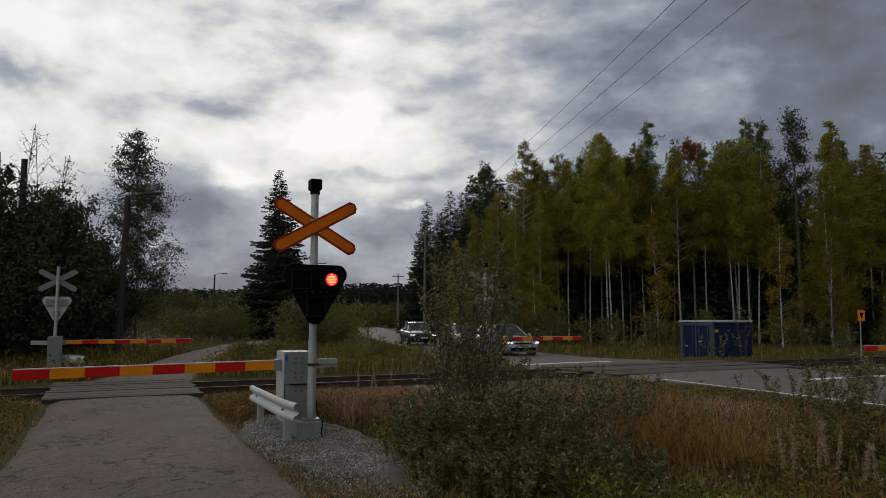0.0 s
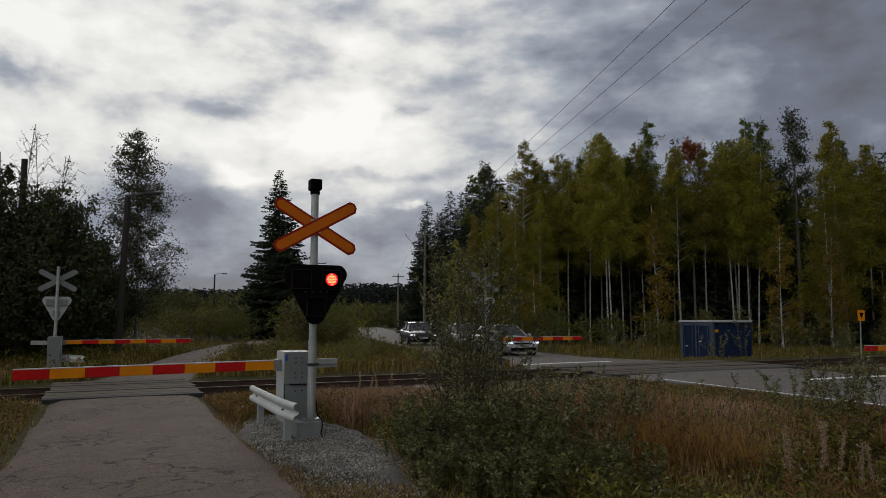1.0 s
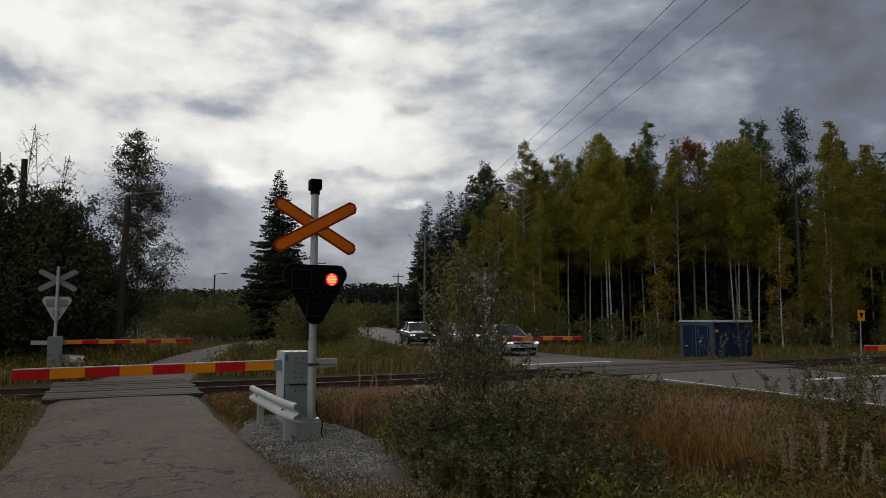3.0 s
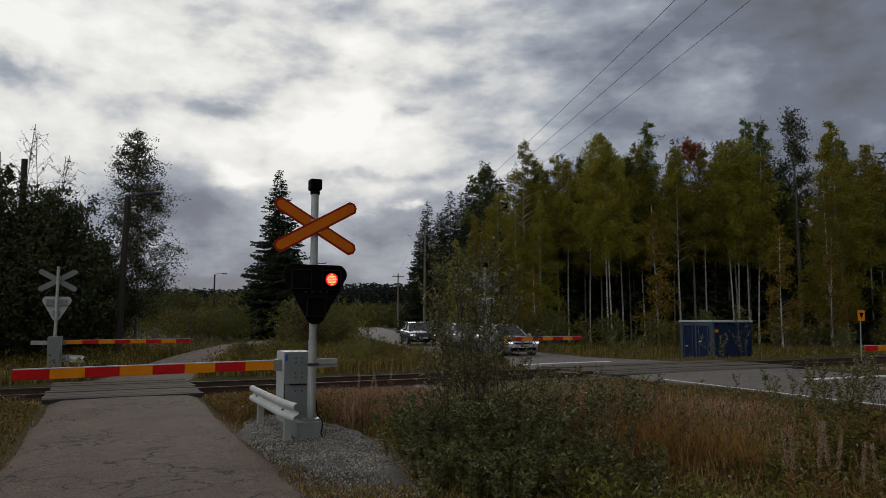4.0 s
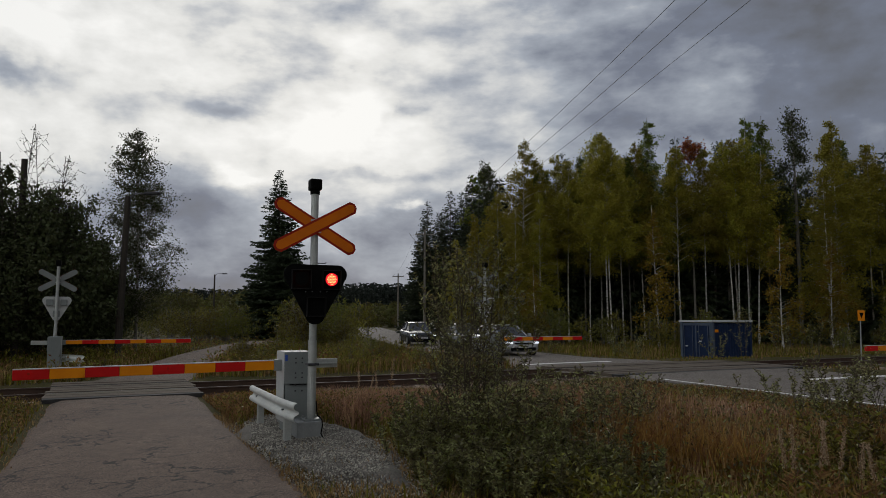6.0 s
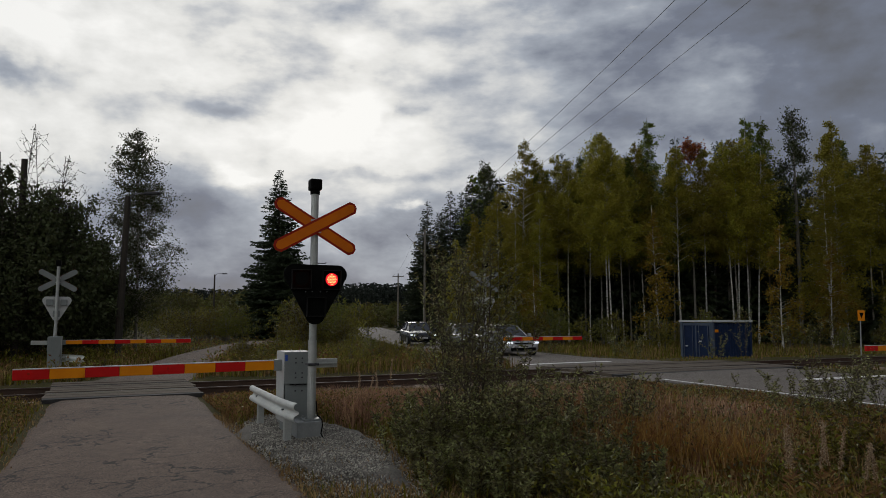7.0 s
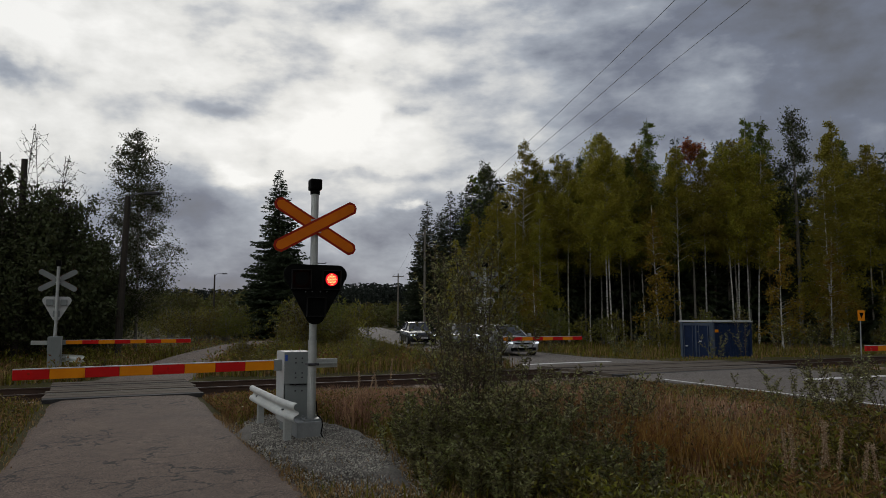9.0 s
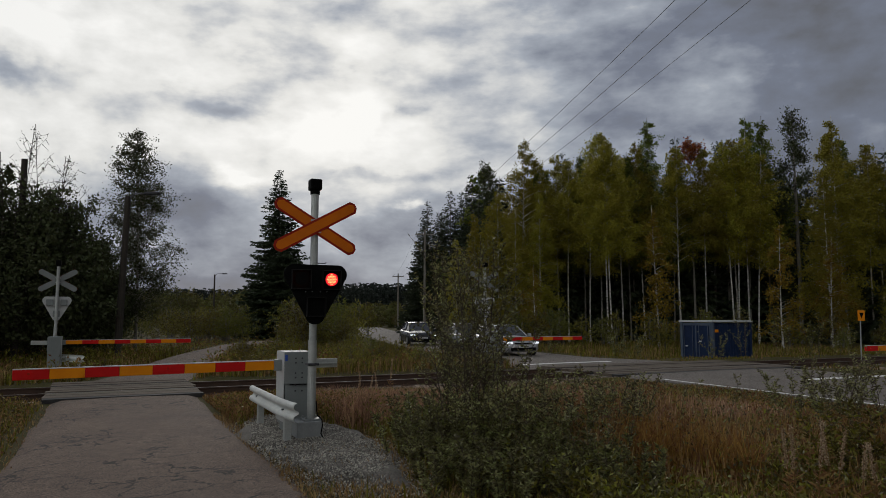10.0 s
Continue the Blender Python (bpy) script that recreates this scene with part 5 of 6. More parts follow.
def forest():
    rng = random.Random(7)
    b, a, s, p, y = BIRCH, ASPEN, SPRUCE, PINE, LOWBIRCH
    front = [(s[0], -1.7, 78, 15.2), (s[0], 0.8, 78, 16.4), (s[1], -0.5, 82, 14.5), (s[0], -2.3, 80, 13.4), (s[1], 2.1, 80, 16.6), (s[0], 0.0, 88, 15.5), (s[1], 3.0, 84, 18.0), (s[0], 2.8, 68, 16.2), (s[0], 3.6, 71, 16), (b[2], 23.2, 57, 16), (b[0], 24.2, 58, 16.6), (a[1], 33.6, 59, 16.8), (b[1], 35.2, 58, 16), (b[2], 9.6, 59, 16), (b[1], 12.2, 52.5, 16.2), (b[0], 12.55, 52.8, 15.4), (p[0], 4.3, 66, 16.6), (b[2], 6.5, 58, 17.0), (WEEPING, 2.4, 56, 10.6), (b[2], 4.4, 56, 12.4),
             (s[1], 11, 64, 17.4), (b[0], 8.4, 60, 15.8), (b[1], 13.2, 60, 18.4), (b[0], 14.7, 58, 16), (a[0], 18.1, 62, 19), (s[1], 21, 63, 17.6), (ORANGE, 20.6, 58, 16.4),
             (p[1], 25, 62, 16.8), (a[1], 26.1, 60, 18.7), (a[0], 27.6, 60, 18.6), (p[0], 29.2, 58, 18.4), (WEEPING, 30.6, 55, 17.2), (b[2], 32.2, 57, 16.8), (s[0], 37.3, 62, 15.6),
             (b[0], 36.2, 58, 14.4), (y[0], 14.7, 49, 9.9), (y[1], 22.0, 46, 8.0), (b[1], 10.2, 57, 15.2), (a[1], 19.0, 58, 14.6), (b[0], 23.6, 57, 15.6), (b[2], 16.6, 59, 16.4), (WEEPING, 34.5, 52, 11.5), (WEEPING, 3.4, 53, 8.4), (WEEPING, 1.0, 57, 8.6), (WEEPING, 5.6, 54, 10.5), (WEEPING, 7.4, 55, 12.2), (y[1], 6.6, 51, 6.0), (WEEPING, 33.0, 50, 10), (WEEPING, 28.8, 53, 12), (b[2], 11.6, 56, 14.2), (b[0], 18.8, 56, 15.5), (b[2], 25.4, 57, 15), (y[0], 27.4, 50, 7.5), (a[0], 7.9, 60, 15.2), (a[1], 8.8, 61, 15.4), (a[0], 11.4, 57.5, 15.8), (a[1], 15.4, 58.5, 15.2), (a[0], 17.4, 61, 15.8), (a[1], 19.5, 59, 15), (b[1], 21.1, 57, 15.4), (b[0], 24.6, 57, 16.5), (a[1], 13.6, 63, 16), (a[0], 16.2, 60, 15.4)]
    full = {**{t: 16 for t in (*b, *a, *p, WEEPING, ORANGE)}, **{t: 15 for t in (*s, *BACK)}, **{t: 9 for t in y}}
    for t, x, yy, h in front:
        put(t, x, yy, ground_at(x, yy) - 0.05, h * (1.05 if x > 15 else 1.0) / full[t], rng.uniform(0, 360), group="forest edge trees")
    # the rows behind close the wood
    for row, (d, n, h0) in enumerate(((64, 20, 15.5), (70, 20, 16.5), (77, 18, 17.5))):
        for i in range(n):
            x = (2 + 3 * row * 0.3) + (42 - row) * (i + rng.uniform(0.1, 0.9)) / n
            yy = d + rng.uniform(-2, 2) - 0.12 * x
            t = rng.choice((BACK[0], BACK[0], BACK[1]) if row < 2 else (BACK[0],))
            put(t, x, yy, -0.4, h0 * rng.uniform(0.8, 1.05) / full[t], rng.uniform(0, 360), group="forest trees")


forest()


def thickets():
    rng = random.Random(17)
    # undergrowth along the forest edge
    for i in range(30):
        x = 3 + 36 * (i + rng.random()) / 30
        yy = 50.5 + rng.uniform(-2, 3) - 0.1 * x
        if 9 < x < 17 and yy < 40:
            continue
        t = rng.choice(BUSH)
        put(t, x, yy, ground_at(x, yy) - 0.05, rng.uniform(0.5, 0.95), rng.uniform(0, 360), "low leafy undergrowth at the forest edge", "undergrowth")
    # young woods between the roads
    for i in range(46):
        yy = rng.uniform(34, 110)
        lo, hi = -0.30 * yy + 3, -0.065 * yy - 2.2
        x = rng.uniform(lo, hi)
        ca, cb = axes(x, yy)
        if abs(ca - road_at(SMALL_ROAD, cb)[0]) < 3.6 or abs(ca - road_at(MAIN_ROAD, cb)[0]) < 4.6:
            continue
        t = rng.choice(BUSH)
        put(t, x, yy, ground_at(x, yy) - 0.05, rng.uniform(0.55, 0.8) + yy / 170, rng.uniform(0, 360), "bushy young tree turning yellow beside the road", "roadside thicket")
    for i in range(15):
        yy = rng.uniform(33, 42)
        x = rng.uniform(-0.225 * yy, -5.0)
        put(rng.choice(BUSH), x, yy, ground_at(x, yy) - 0.05, rng.uniform(0.5, 0.85), rng.uniform(0, 360), "bushy willow thicket beside the narrow road", "roadside thicket")
    for i in range(26):
        ca, cb = rng.uniform(3.6, 11.3), rng.uniform(20.6, 27.5)
        if cb > 23 and ca < 4.6:
            continue
        q = spot(ca, cb)
        put(rng.choice(BUSH), q.x, q.y, ground_at(q.x, q.y) - 0.05, rng.uniform(0.22, 0.4), rng.uniform(0, 360), "low bush in the grass beyond the railway", "low bushes")
    # left of the small road
    for i in range(24):
        yy = rng.uniform(45, 115)
        x = -0.42 * yy + rng.uniform(-6, 6)
        ca, cb = axes(x, yy)
        if abs(ca - road_at(SMALL_ROAD, cb)[0]) < 3.6:
            continue
        put(rng.choice(BUSH), x, yy, -0.2, rng.uniform(0.55, 0.8) * (0.7 + yy / 170), rng.uniform(0, 360), "bushy young tree turning yellow beside the road", "roadside thicket")
    for i in range(22):
        yy = rng.uniform(50, 78)
        x = -yy * rng.uniform(0.275, 0.39)
        ca, cb = axes(x, yy)
        if abs(ca - road_at(SMALL_ROAD, cb)[0]) < 3.2 and cb < 50:
            continue
        put(rng.choice(BUSH), x, yy, -0.2, rng.uniform(0.6, 0.95), rng.uniform(0, 360), "bushy young tree turning yellow beside the road", "roadside thicket")
    for i in range(14):
        yy = 51 + 0.7 * i
        x = -yy * (0.30 + 0.065 * (i * 5 % 14) / 13)
        put(BUSH[i % 3], x, yy, -0.2, rng.uniform(0.65, 0.9), rng.uniform(0, 360), "bushy young tree turning yellow beside the road", "roadside thicket")
    # beyond the main road
    for i in range(26):
        yy = rng.uniform(56, 130)
        x = -0.11 * yy + rng.uniform(0.5, 9)
        ca, cb = axes(x, yy)
        if abs(ca - road_at(MAIN_ROAD, cb)[0]) < 4.6:
            continue
        put(rng.choice(BUSH), x, yy, -0.1, rng.uniform(0.7, 1.4), rng.uniform(0, 360), "bushy young tree turning yellow beside the road", "roadside thicket")


thickets()
lone = spruce("spruce", 57, 15, 3.9, 96, 34, 0.28, "lone dark spruce standing free behind the crossing", 0.04, 14)
lone.matrix_basis = pose(-14.0, 60, -0.1) @ Matrix.Diagonal((0.96, 0.96, 0.96, 1))
for i, (x, y, h) in enumerate(((-15.4, 25.8, 6.2), (-18.6, 32, 8), (-16.6, 26.5, 7.4), (-15.2, 28.5, 7.2), (-18.2, 27, 8.2), (-15.6, 33, 4.6), (-20.5, 30, 8.5), (-16.8, 31.5, 7), (-15.7, 30, 7.0), (-15.5, 27, 7.3), (-17.6, 36, 6.0), (-23, 33, 9), (-19, 24.5, 7), (-17.0, 23.4, 5.5))):
    put(ALDER[i % 2], x, y, -0.2, h / 7.2, 70 * i, group="dark alders beside the crossing")
ALDER[0].matrix_basis, ALDER[1].matrix_basis = pose(-21, 26, -0.2), pose(-25, 29, -0.2)
THIN.matrix_basis = pose(-13.9, 32, -0.2)
BARE.matrix_basis = pose(-15.6, 27.5, -0.2, 0, 0, 30) @ Matrix.Diagonal((1.0, 1.0, 1.0, 1))
put(BARE, -17.4, 28, -0.2, 1.03, 140)


def far_woods():
    rng = np.random.default_rng(77)
    out, leafy = [], []
    for i in range(2600):
        w = rng.uniform(-0.72, 0.62) if i < 500 else rng.uniform(-0.46, 0.03)
        d = rng.uniform(240, 330)
        h = rng.uniform(10, 16.5) * (d / 285) * (1.07 if w > -0.2 else 0.93)
        c, dd, ls = spruce_quads(rng, h, h * 0.14, 12, 0.6, 1.3, 0.06, 2)
        q = cards(rng, c, dd + np.array((0, 0, -0.7)), ls, ls * 0.85)
        out.append(q + np.array((w * d, d, -1.0)))
    for i in range(620):
        w = rng.uniform(-0.75, 0.25)
        d = rng.uniform(135, 215)
        h = rng.uniform(3.0, 6.0) + (3.0 if w < -0.24 else 0)
        m = 260
        c = unit(rng.normal(0, 1, (m, 3))) * rng.uniform(0.3, 1, (m, 1)) ** 0.5 * np.array((h * 0.28, h * 0.28, h * 0.48)) + np.array((0, 0, h * 0.5))
        leafy.append(cards(rng, c, rng.normal(0, 1, (m, 3)), 0.6, 0.4) + np.array((w * d, d, -0.5)))
    tagged(quads("far_woods", np.vstack(out), M["farneedle"]), "distant dark conifer forest on the horizon", "forest", kind="stuff")
    tagged(quads("far_young_woods", np.vstack(leafy), M["farleaf"]), "distant yellow-green young woods", "forest", kind="stuff")


far_woods()


# ---- grasses ----
def blades(rng, a, b, h, lean=0.35, width=0.007):
    """Bent grass blades at places a, b: two quads each."""
    n = len(a)
    z = ground_z(a, b)
    p = np.stack([a * E1.x + b * E2.x, a * E1.y + b * E2.y, z - 0.02], -1)
    w = rng.uniform(0, 2 * math.pi, n)
    out = np.stack([np.cos(w), np.sin(w), np.zeros(n)], -1)
    side = np.stack([-out[:, 1], out[:, 0], out[:, 2]], -1) * (width * rng.uniform(0.6, 1.5, n))[:, None]
    ln = (rng.uniform(0.1, 1, n) * lean * h)[:, None]
    up = np.array((0, 0, 1.0))
    m = p + out * ln * 0.35 + up * (h * 0.6)[:, None]
    t = p + out * ln + up * (h * rng.uniform(0.85, 1.0, n))[:, None]
    q1 = np.stack([p - side, p + side, m + side * 0.8, m - side * 0.8], 1)
    q2 = np.stack([m - side * 0.8, m + side * 0.8, t + side * 0.1, t - side * 0.1], 1)
    return np.stack([q1, q2], 1).reshape(-1, 4, 3)


def on_road(a, b, pad=0.05):
    bad = np.zeros(len(a), bool)
    for rows in (SMALL_ROAD, MAIN_ROAD):
        c, w, h = road_at(rows, b)
        bad |= np.abs(a - c) < w / 2 + pad
    bad |= (b > 15.6) & (b < 19.9)
    bad |= (a > -3.2) & (a < 0.2) & (b > 23.5) & (b < 27.5)
    return bad


def on_gravel(a, b, s=1.0):
    return ((a - 2.5) / (0.78 * s)) ** 2 + ((b - 9.2) / (2.6 * s)) ** 2 < 1


def low(a, b, h):
    """The verge grass thins and shortens towards the railway and the main road."""
    h = h * (0.45 + 0.55 * smooth(b, 4.5, 7.0))
    s = np.minimum(12.7 / np.maximum(a, 0.1), 15.9 / np.maximum(b, 0.1))
    return np.minimum(h, np.maximum(0.06, 1.5 * (1 - 1 / np.maximum(s, 1.001)) * np.random.default_rng(9).uniform(0.45, 1.0, len(a))))


def sow(seed, n, a0, a1, b0, b1, clump=0.9):
    rng = np.random.default_rng(seed)
    a, b = rng.uniform(a0, a1, n), rng.uniform(b0, b1, n)
    keep = ~on_road(a, b) & ~on_gravel(a, b, 1.0) & ~((a < 3.0) & (a > 1.7) & (b > 5.6) & (b < 9) & (rng.uniform(0, 1, n) < 0.8))
    f = np.sin(a * 2.1 + 1.3 * np.sin(b * 1.7)) * np.sin(b * 1.9 + seed) * 0.5 + 0.5
    f = np.clip(0.5 + 1.5 * (f - 0.5) + 0.25 * np.sin(5.3 * a + seed) * np.sin(4.7 * b), 0, 1)
    keep &= rng.uniform(0, 1, n) < 1 - clump * (1 - f)
    return rng, a[keep], b[keep]


def grasses():
    sets = []
    rng, a, b = sow(101, 48000, 1.85, 12.7, 3.5, 15.0, 0.6)
    sets.append(("verge_grass", blades(rng, a, b, low(a, b, rng.uniform(0.06, 0.3, len(a))), 0.7), M["grass"], "green rough grass on the verge", "grass"))
    rng, a, b = sow(102, 13000, 5.0, 11.5, 4.0, 12.5, 1.0)
    sets.append(("rusty_grass", blades(rng, a, b, low(a, b, rng.uniform(0.3, 0.8, len(a))), 0.35), M["rustgrass"], "rust-brown tall withered herbs on the verge", "grass"))
    rng, a, b = sow(103, 26000, 4.6, 12.5, 4.0, 14.5, 0.95)
    sets.append(("straw_grass", blades(rng, a, b, low(a, b, rng.uniform(0.3, 0.85, len(a))), 0.4), M["straw"], "pale straw-coloured tall dry grass", "grass"))
    rng, a, b = sow(104, 16000, 3.7, 12.4, 12.0, 15.6, 0.5)
    k = ((b > 12.6) | (a < 6.0)) & (b < 14.0 + rng.normal(0, 0.3, len(b)))
    sets.append(("pinkish_grass", blades(rng, a[k], b[k], low(a[k], b[k], rng.uniform(0.04, 0.5, k.sum())) * np.where(a[k] < 5.5, 1.2, 0.9), 0.9), M["pinkgrass"], "pinkish-brown dry grass beside the railway", "grass"))
    rng, a, b = sow(105, 16000, -7, -0.9, 4, 15.4, 0.5)
    sets.append(("roadside_grass", blades(rng, a, b, rng.uniform(0.03, 0.2, len(a)), 0.9), M["grass"], "short green grass beside the narrow road", "grass"))
    rng, a, b = sow(106, 4500, -7, -1.0, 8, 15.6, 0.7)
    sets.append(("roadside_straw", blades(rng, a, b, rng.uniform(0.03, 0.22, len(a)), 1.0), M["straw"], "dry brown grass beside the narrow road", "grass"))
    rng, a, b = sow(107, 14000, 1.85, 4.4, 9.5, 15.6, 0.4)
    k = b > 11.5
    sets.append(("signal_grass", blades(rng, a[k], b[k], low(a[k], b[k], rng.uniform(0.03, 0.32, k.sum())), 1.0), M["rustgrass"], "dry brown grass behind the guard rail", "grass"))
    rng, a, b = sow(108, 32000, -14, 13, 19.6, 34, 0.4)
    sets.append(("far_verge_grass", blades(rng, a, b, rng.uniform(0.06, 0.5, len(a)) * (1 + 0.6 * smooth(b, 24, 30)), 0.8, 0.012), M["grass"], "tall green grass beyond the railway", "grass"))
    rng, a, b = sow(109, 20000, -14, 12.5, 19.5, 30, 0.7)
    sets.append(("far_verge_straw", blades(rng, a, b, rng.uniform(0.15, 0.5, len(a)), 0.4, 0.012), M["straw"], "dry tall grass beyond the railway", "grass"))
    rng, a, b = sow(110, 26000, 19, 44, 14, 46, 0.4)
    sets.append(("forest_edge_grass", blades(rng, a, b, rng.uniform(0.15, 0.5, len(a)) * (0.35 + 0.65 * smooth(b, 24, 29)), 0.4, 0.018), M["grass"], "olive grass before the forest edge", "grass"))
    rng, a, b = sow(111, 14000, 19, 44, 14, 46, 0.7)
    sets.append(("forest_edge_straw", blades(rng, a, b, rng.uniform(0.15, 0.5, len(a)) * (0.35 + 0.65 * smooth(b, 24, 29)), 0.4, 0.016), M["straw"], "dry yellowish grass before the forest edge", "grass"))
    # short cover at the road's edges and over the gravel's rim
    r2 = np.random.default_rng(131)
    a, b = r2.uniform(1.6, 4.4, 20000), r2.uniform(4.5, 12.5, 20000)
    e = ((a - 2.5) / 0.78) ** 2 + ((b - 9.2) / 2.6) ** 2
    k = ~on_road(a, b, -0.12) & ((e > 0.95) | (r2.uniform(0, 1, len(a)) < 0.05 + 0.8 * np.clip(e - 0.35, 0, 1) + 0.55 * smooth(9.0 - b, 0, 1.6)))
    sets.append(("short_dry_grass", blades(r2, a[k], b[k], r2.uniform(0.02, 0.11, k.sum()), 1.1, 0.006), M["straw"], "short dry grass along the road edge", "grass"))
    a, b = r2.uniform(-3.5, -0.7, 5000), r2.uniform(4.5, 15.3, 5000)
    k = ~on_road(a, b, -0.12)
    sets.append(("short_road_grass", blades(r2, a[k], b[k], r2.uniform(0.02, 0.1, k.sum()), 1.1, 0.006), M["straw"], "short dry grass along the road edge", "grass"))
    a, b = r2.uniform(3.3, 5.6, 9000), r2.uniform(10.0, 13.4, 9000)
    k = (r2.uniform(0, 1, len(a)) < 0.35 + 0.65 * (np.sin(a * 4.3) * np.sin(b * 3.7) > -0.1)) & ~on_gravel(a, b, 1.05)
    sets.append(("tall_pink_grass", blades(r2, a[k], b[k], r2.uniform(0.05, 0.55, k.sum()) * (1 - 0.3 * smooth(b[k], 11.5, 13.4)), 0.9, 0.006), M["pinkgrass"], "tall pinkish withered grass behind the signal", "grass"))
    a, b = r2.uniform(6.2, 10.4, 16000), r2.uniform(7.2, 12.6, 16000)
    k = np.sin(a * 2.3 + 1.1) * np.sin(b * 1.6 + a) + r2.normal(0, 0.25, len(a)) > 0.3
    sets.append(("plume_grass", blades(r2, a[k], b[k], 1.12 * low(a[k], b[k], r2.uniform(0.5, 0.9, k.sum())), 0.4, 0.008), M["pinkgrass"], "pale reddish plume grass in clumps", "grass"))
    a, b = r2.uniform(4.8, 6.8, 12000), r2.uniform(4.9, 7.6, 12000)
    k = (((a - 5.75) / 0.8) ** 2 + ((b - 6.2) / 1.1) ** 2 < r2.uniform(0.2, 1.1, len(a))) & (np.sin(a * 5) * np.sin(b * 4.4) + r2.normal(0, 0.4, len(a)) > -0.2)
    sets.append(("rust_patch", blades(r2, a[k], b[k], r2.uniform(0.2, 0.66, k.sum()), 0.6, 0.006), M["orangegrass"], "patch of rust-orange withered grass", "grass"))
    # broad-leaved herbs between the grasses
    for nm, seed, n, mt, a0, a1, b0, b1, hi, label in (("verge_herbs", 141, 15000, "herbleaf", 3.3, 12.4, 4.2, 12.5, 0.5, "dark green leafy herbs on the verge"), ("verge_weeds", 142, 30000, "willowleaf", 3.6, 12.4, 4.4, 13.5, 0.6, "grey-green leafy weeds on the verge"), ("brown_weeds", 143, 30000, "rustgrass", 5.0, 12.2, 5.0, 13.5, 0.65, "withered brown weeds on the verge"), ("yellow_weeds", 144, 9000, "yellowleaf", 4.6, 11.5, 4.4, 9.0, 0.4, "yellowing weeds on the verge"), ("near_herbs", 148, 14000, "herbleaf", 3.6, 9.0, 3.6, 5.6, 0.55, "fresh green herbs at the front of the verge"), ("roadside_herbs", 145, 20000, "herbleaf", -7, -1.1, 5, 15, 0.25, "green leafy herbs beside the narrow road"), ("rail_weeds", 149, 9000, "herbleaf", 1.8, 4.4, 10.6, 15.4, 0.45, "dark leafy weeds behind the guard rail"), ("rail_brown_weeds", 150, 9000, "rustgrass", 1.8, 4.0, 10.6, 15.4, 0.4, "brown withered weeds behind the guard rail"), ("road_brown_weeds", 151, 9000, "rustgrass", -7, -1.0, 7, 15.4, 0.2, "brown withered weeds beside the narrow road"), ("far_weeds", 146, 38000, "herbleaf", -13, 12.2, 20.2, 44, 0.7, "leafy green weeds beyond the railway"), ("far_brown_weeds", 147, 26000, "rustgrass", -13, 12.2, 20.2, 44, 0.7, "brown weeds beyond the railway")):
        rng, a, b = sow(seed, n, a0, a1, b0, b1, 0.95)
        h = rng.uniform(0.15, 1.0, len(a)) * (low(a, b, np.full(len(a), hi)) if b0 < 15 and a0 > 0 else hi * rng.uniform(0.3, 1, len(a)))
        c = np.stack([a * E1.x + b * E2.x, a * E1.y + b * E2.y, ground_z(a, b) + h], -1)
        big = 1.0 if b0 < 15 else 2.0
        sets.append((nm, cards(rng, c, rng.normal(0, 0.7, (len(a), 3)) + np.array((0, 0, 0.35)), 0.06 * big, 0.024 * big), M[mt], label, "herbs"))
    for name, q, m, label, cat in sets:
        tagged(quads(name, q, m), label, cat, kind="stuff")


grasses()


# ---- willows and herbs that sway ----
SWAY = []


def stem_piece(name, parent, rng, m, height, leaves, length, width, leafmat, lean, twigs=6, bare=0.25, bend=0.0):
    """One rigid stem with side twigs and leaves; its foot is its origin."""
    ph = rng.uniform(0, 6)
    ts = np.linspace(0, 1, 8)
    pts = np.array([(lean * height * t ** 1.6, 0.04 * math.sin(4 * t + ph) * height * 0.5, height * t) for t in ts])
    lines = [([tuple(p) for p in pts], [max(0.0025, 0.0052 * height / 1.5 * (1 - t) + 0.0018) for t in ts])]
    cs, ds = [], []

    def dress(p, n, k0):
        k = rng.uniform(k0, 1.0, n)
        c = np.array([np.interp(k, np.linspace(0, 1, len(p)), p[:, j]) for j in range(3)]).T
        w = rng.uniform(0, 6.3, n)
        cs.append(c)
        ds.append(np.stack([np.cos(w), np.sin(w), rng.uniform(-0.2, 1.1, n)], -1))
    dress(pts, leaves // 3, bare)
    for i in range(twigs):
        t = bare + (0.92 - bare) * (i + rng.uniform()) / twigs
        p0 = np.array([np.interp(t, ts, pts[:, j]) for j in range(3)])
        w, ln = rng.uniform(0, 6.3), height * rng.uniform(0.16, 0.34) * (1.15 - t * 0.6)
        out = np.array((math.cos(w), math.sin(w), rng.uniform(0.7, 1.5)))
        out /= np.linalg.norm(out)
        tp = np.array([p0 + out * ln * k + np.array((0, 0, 0.12 * ln * k * k)) for k in np.linspace(0, 1, 4)])
        lines.append(([tuple(p) for p in tp], [0.0045, 0.0035, 0.0025, 0.0012]))
        dress(tp, max(2, leaves * 2 // 3 // max(1, twigs)), 0.12)
    v, f = tubes(lines, 4)
    st = rawpart(name, v, f, M["twig"], parent)
    st.matrix_basis = m
    q = cards(rng, np.vstack(cs), np.vstack(ds), length, width)
    quads("leaves", q, leafmat, st)
    return st


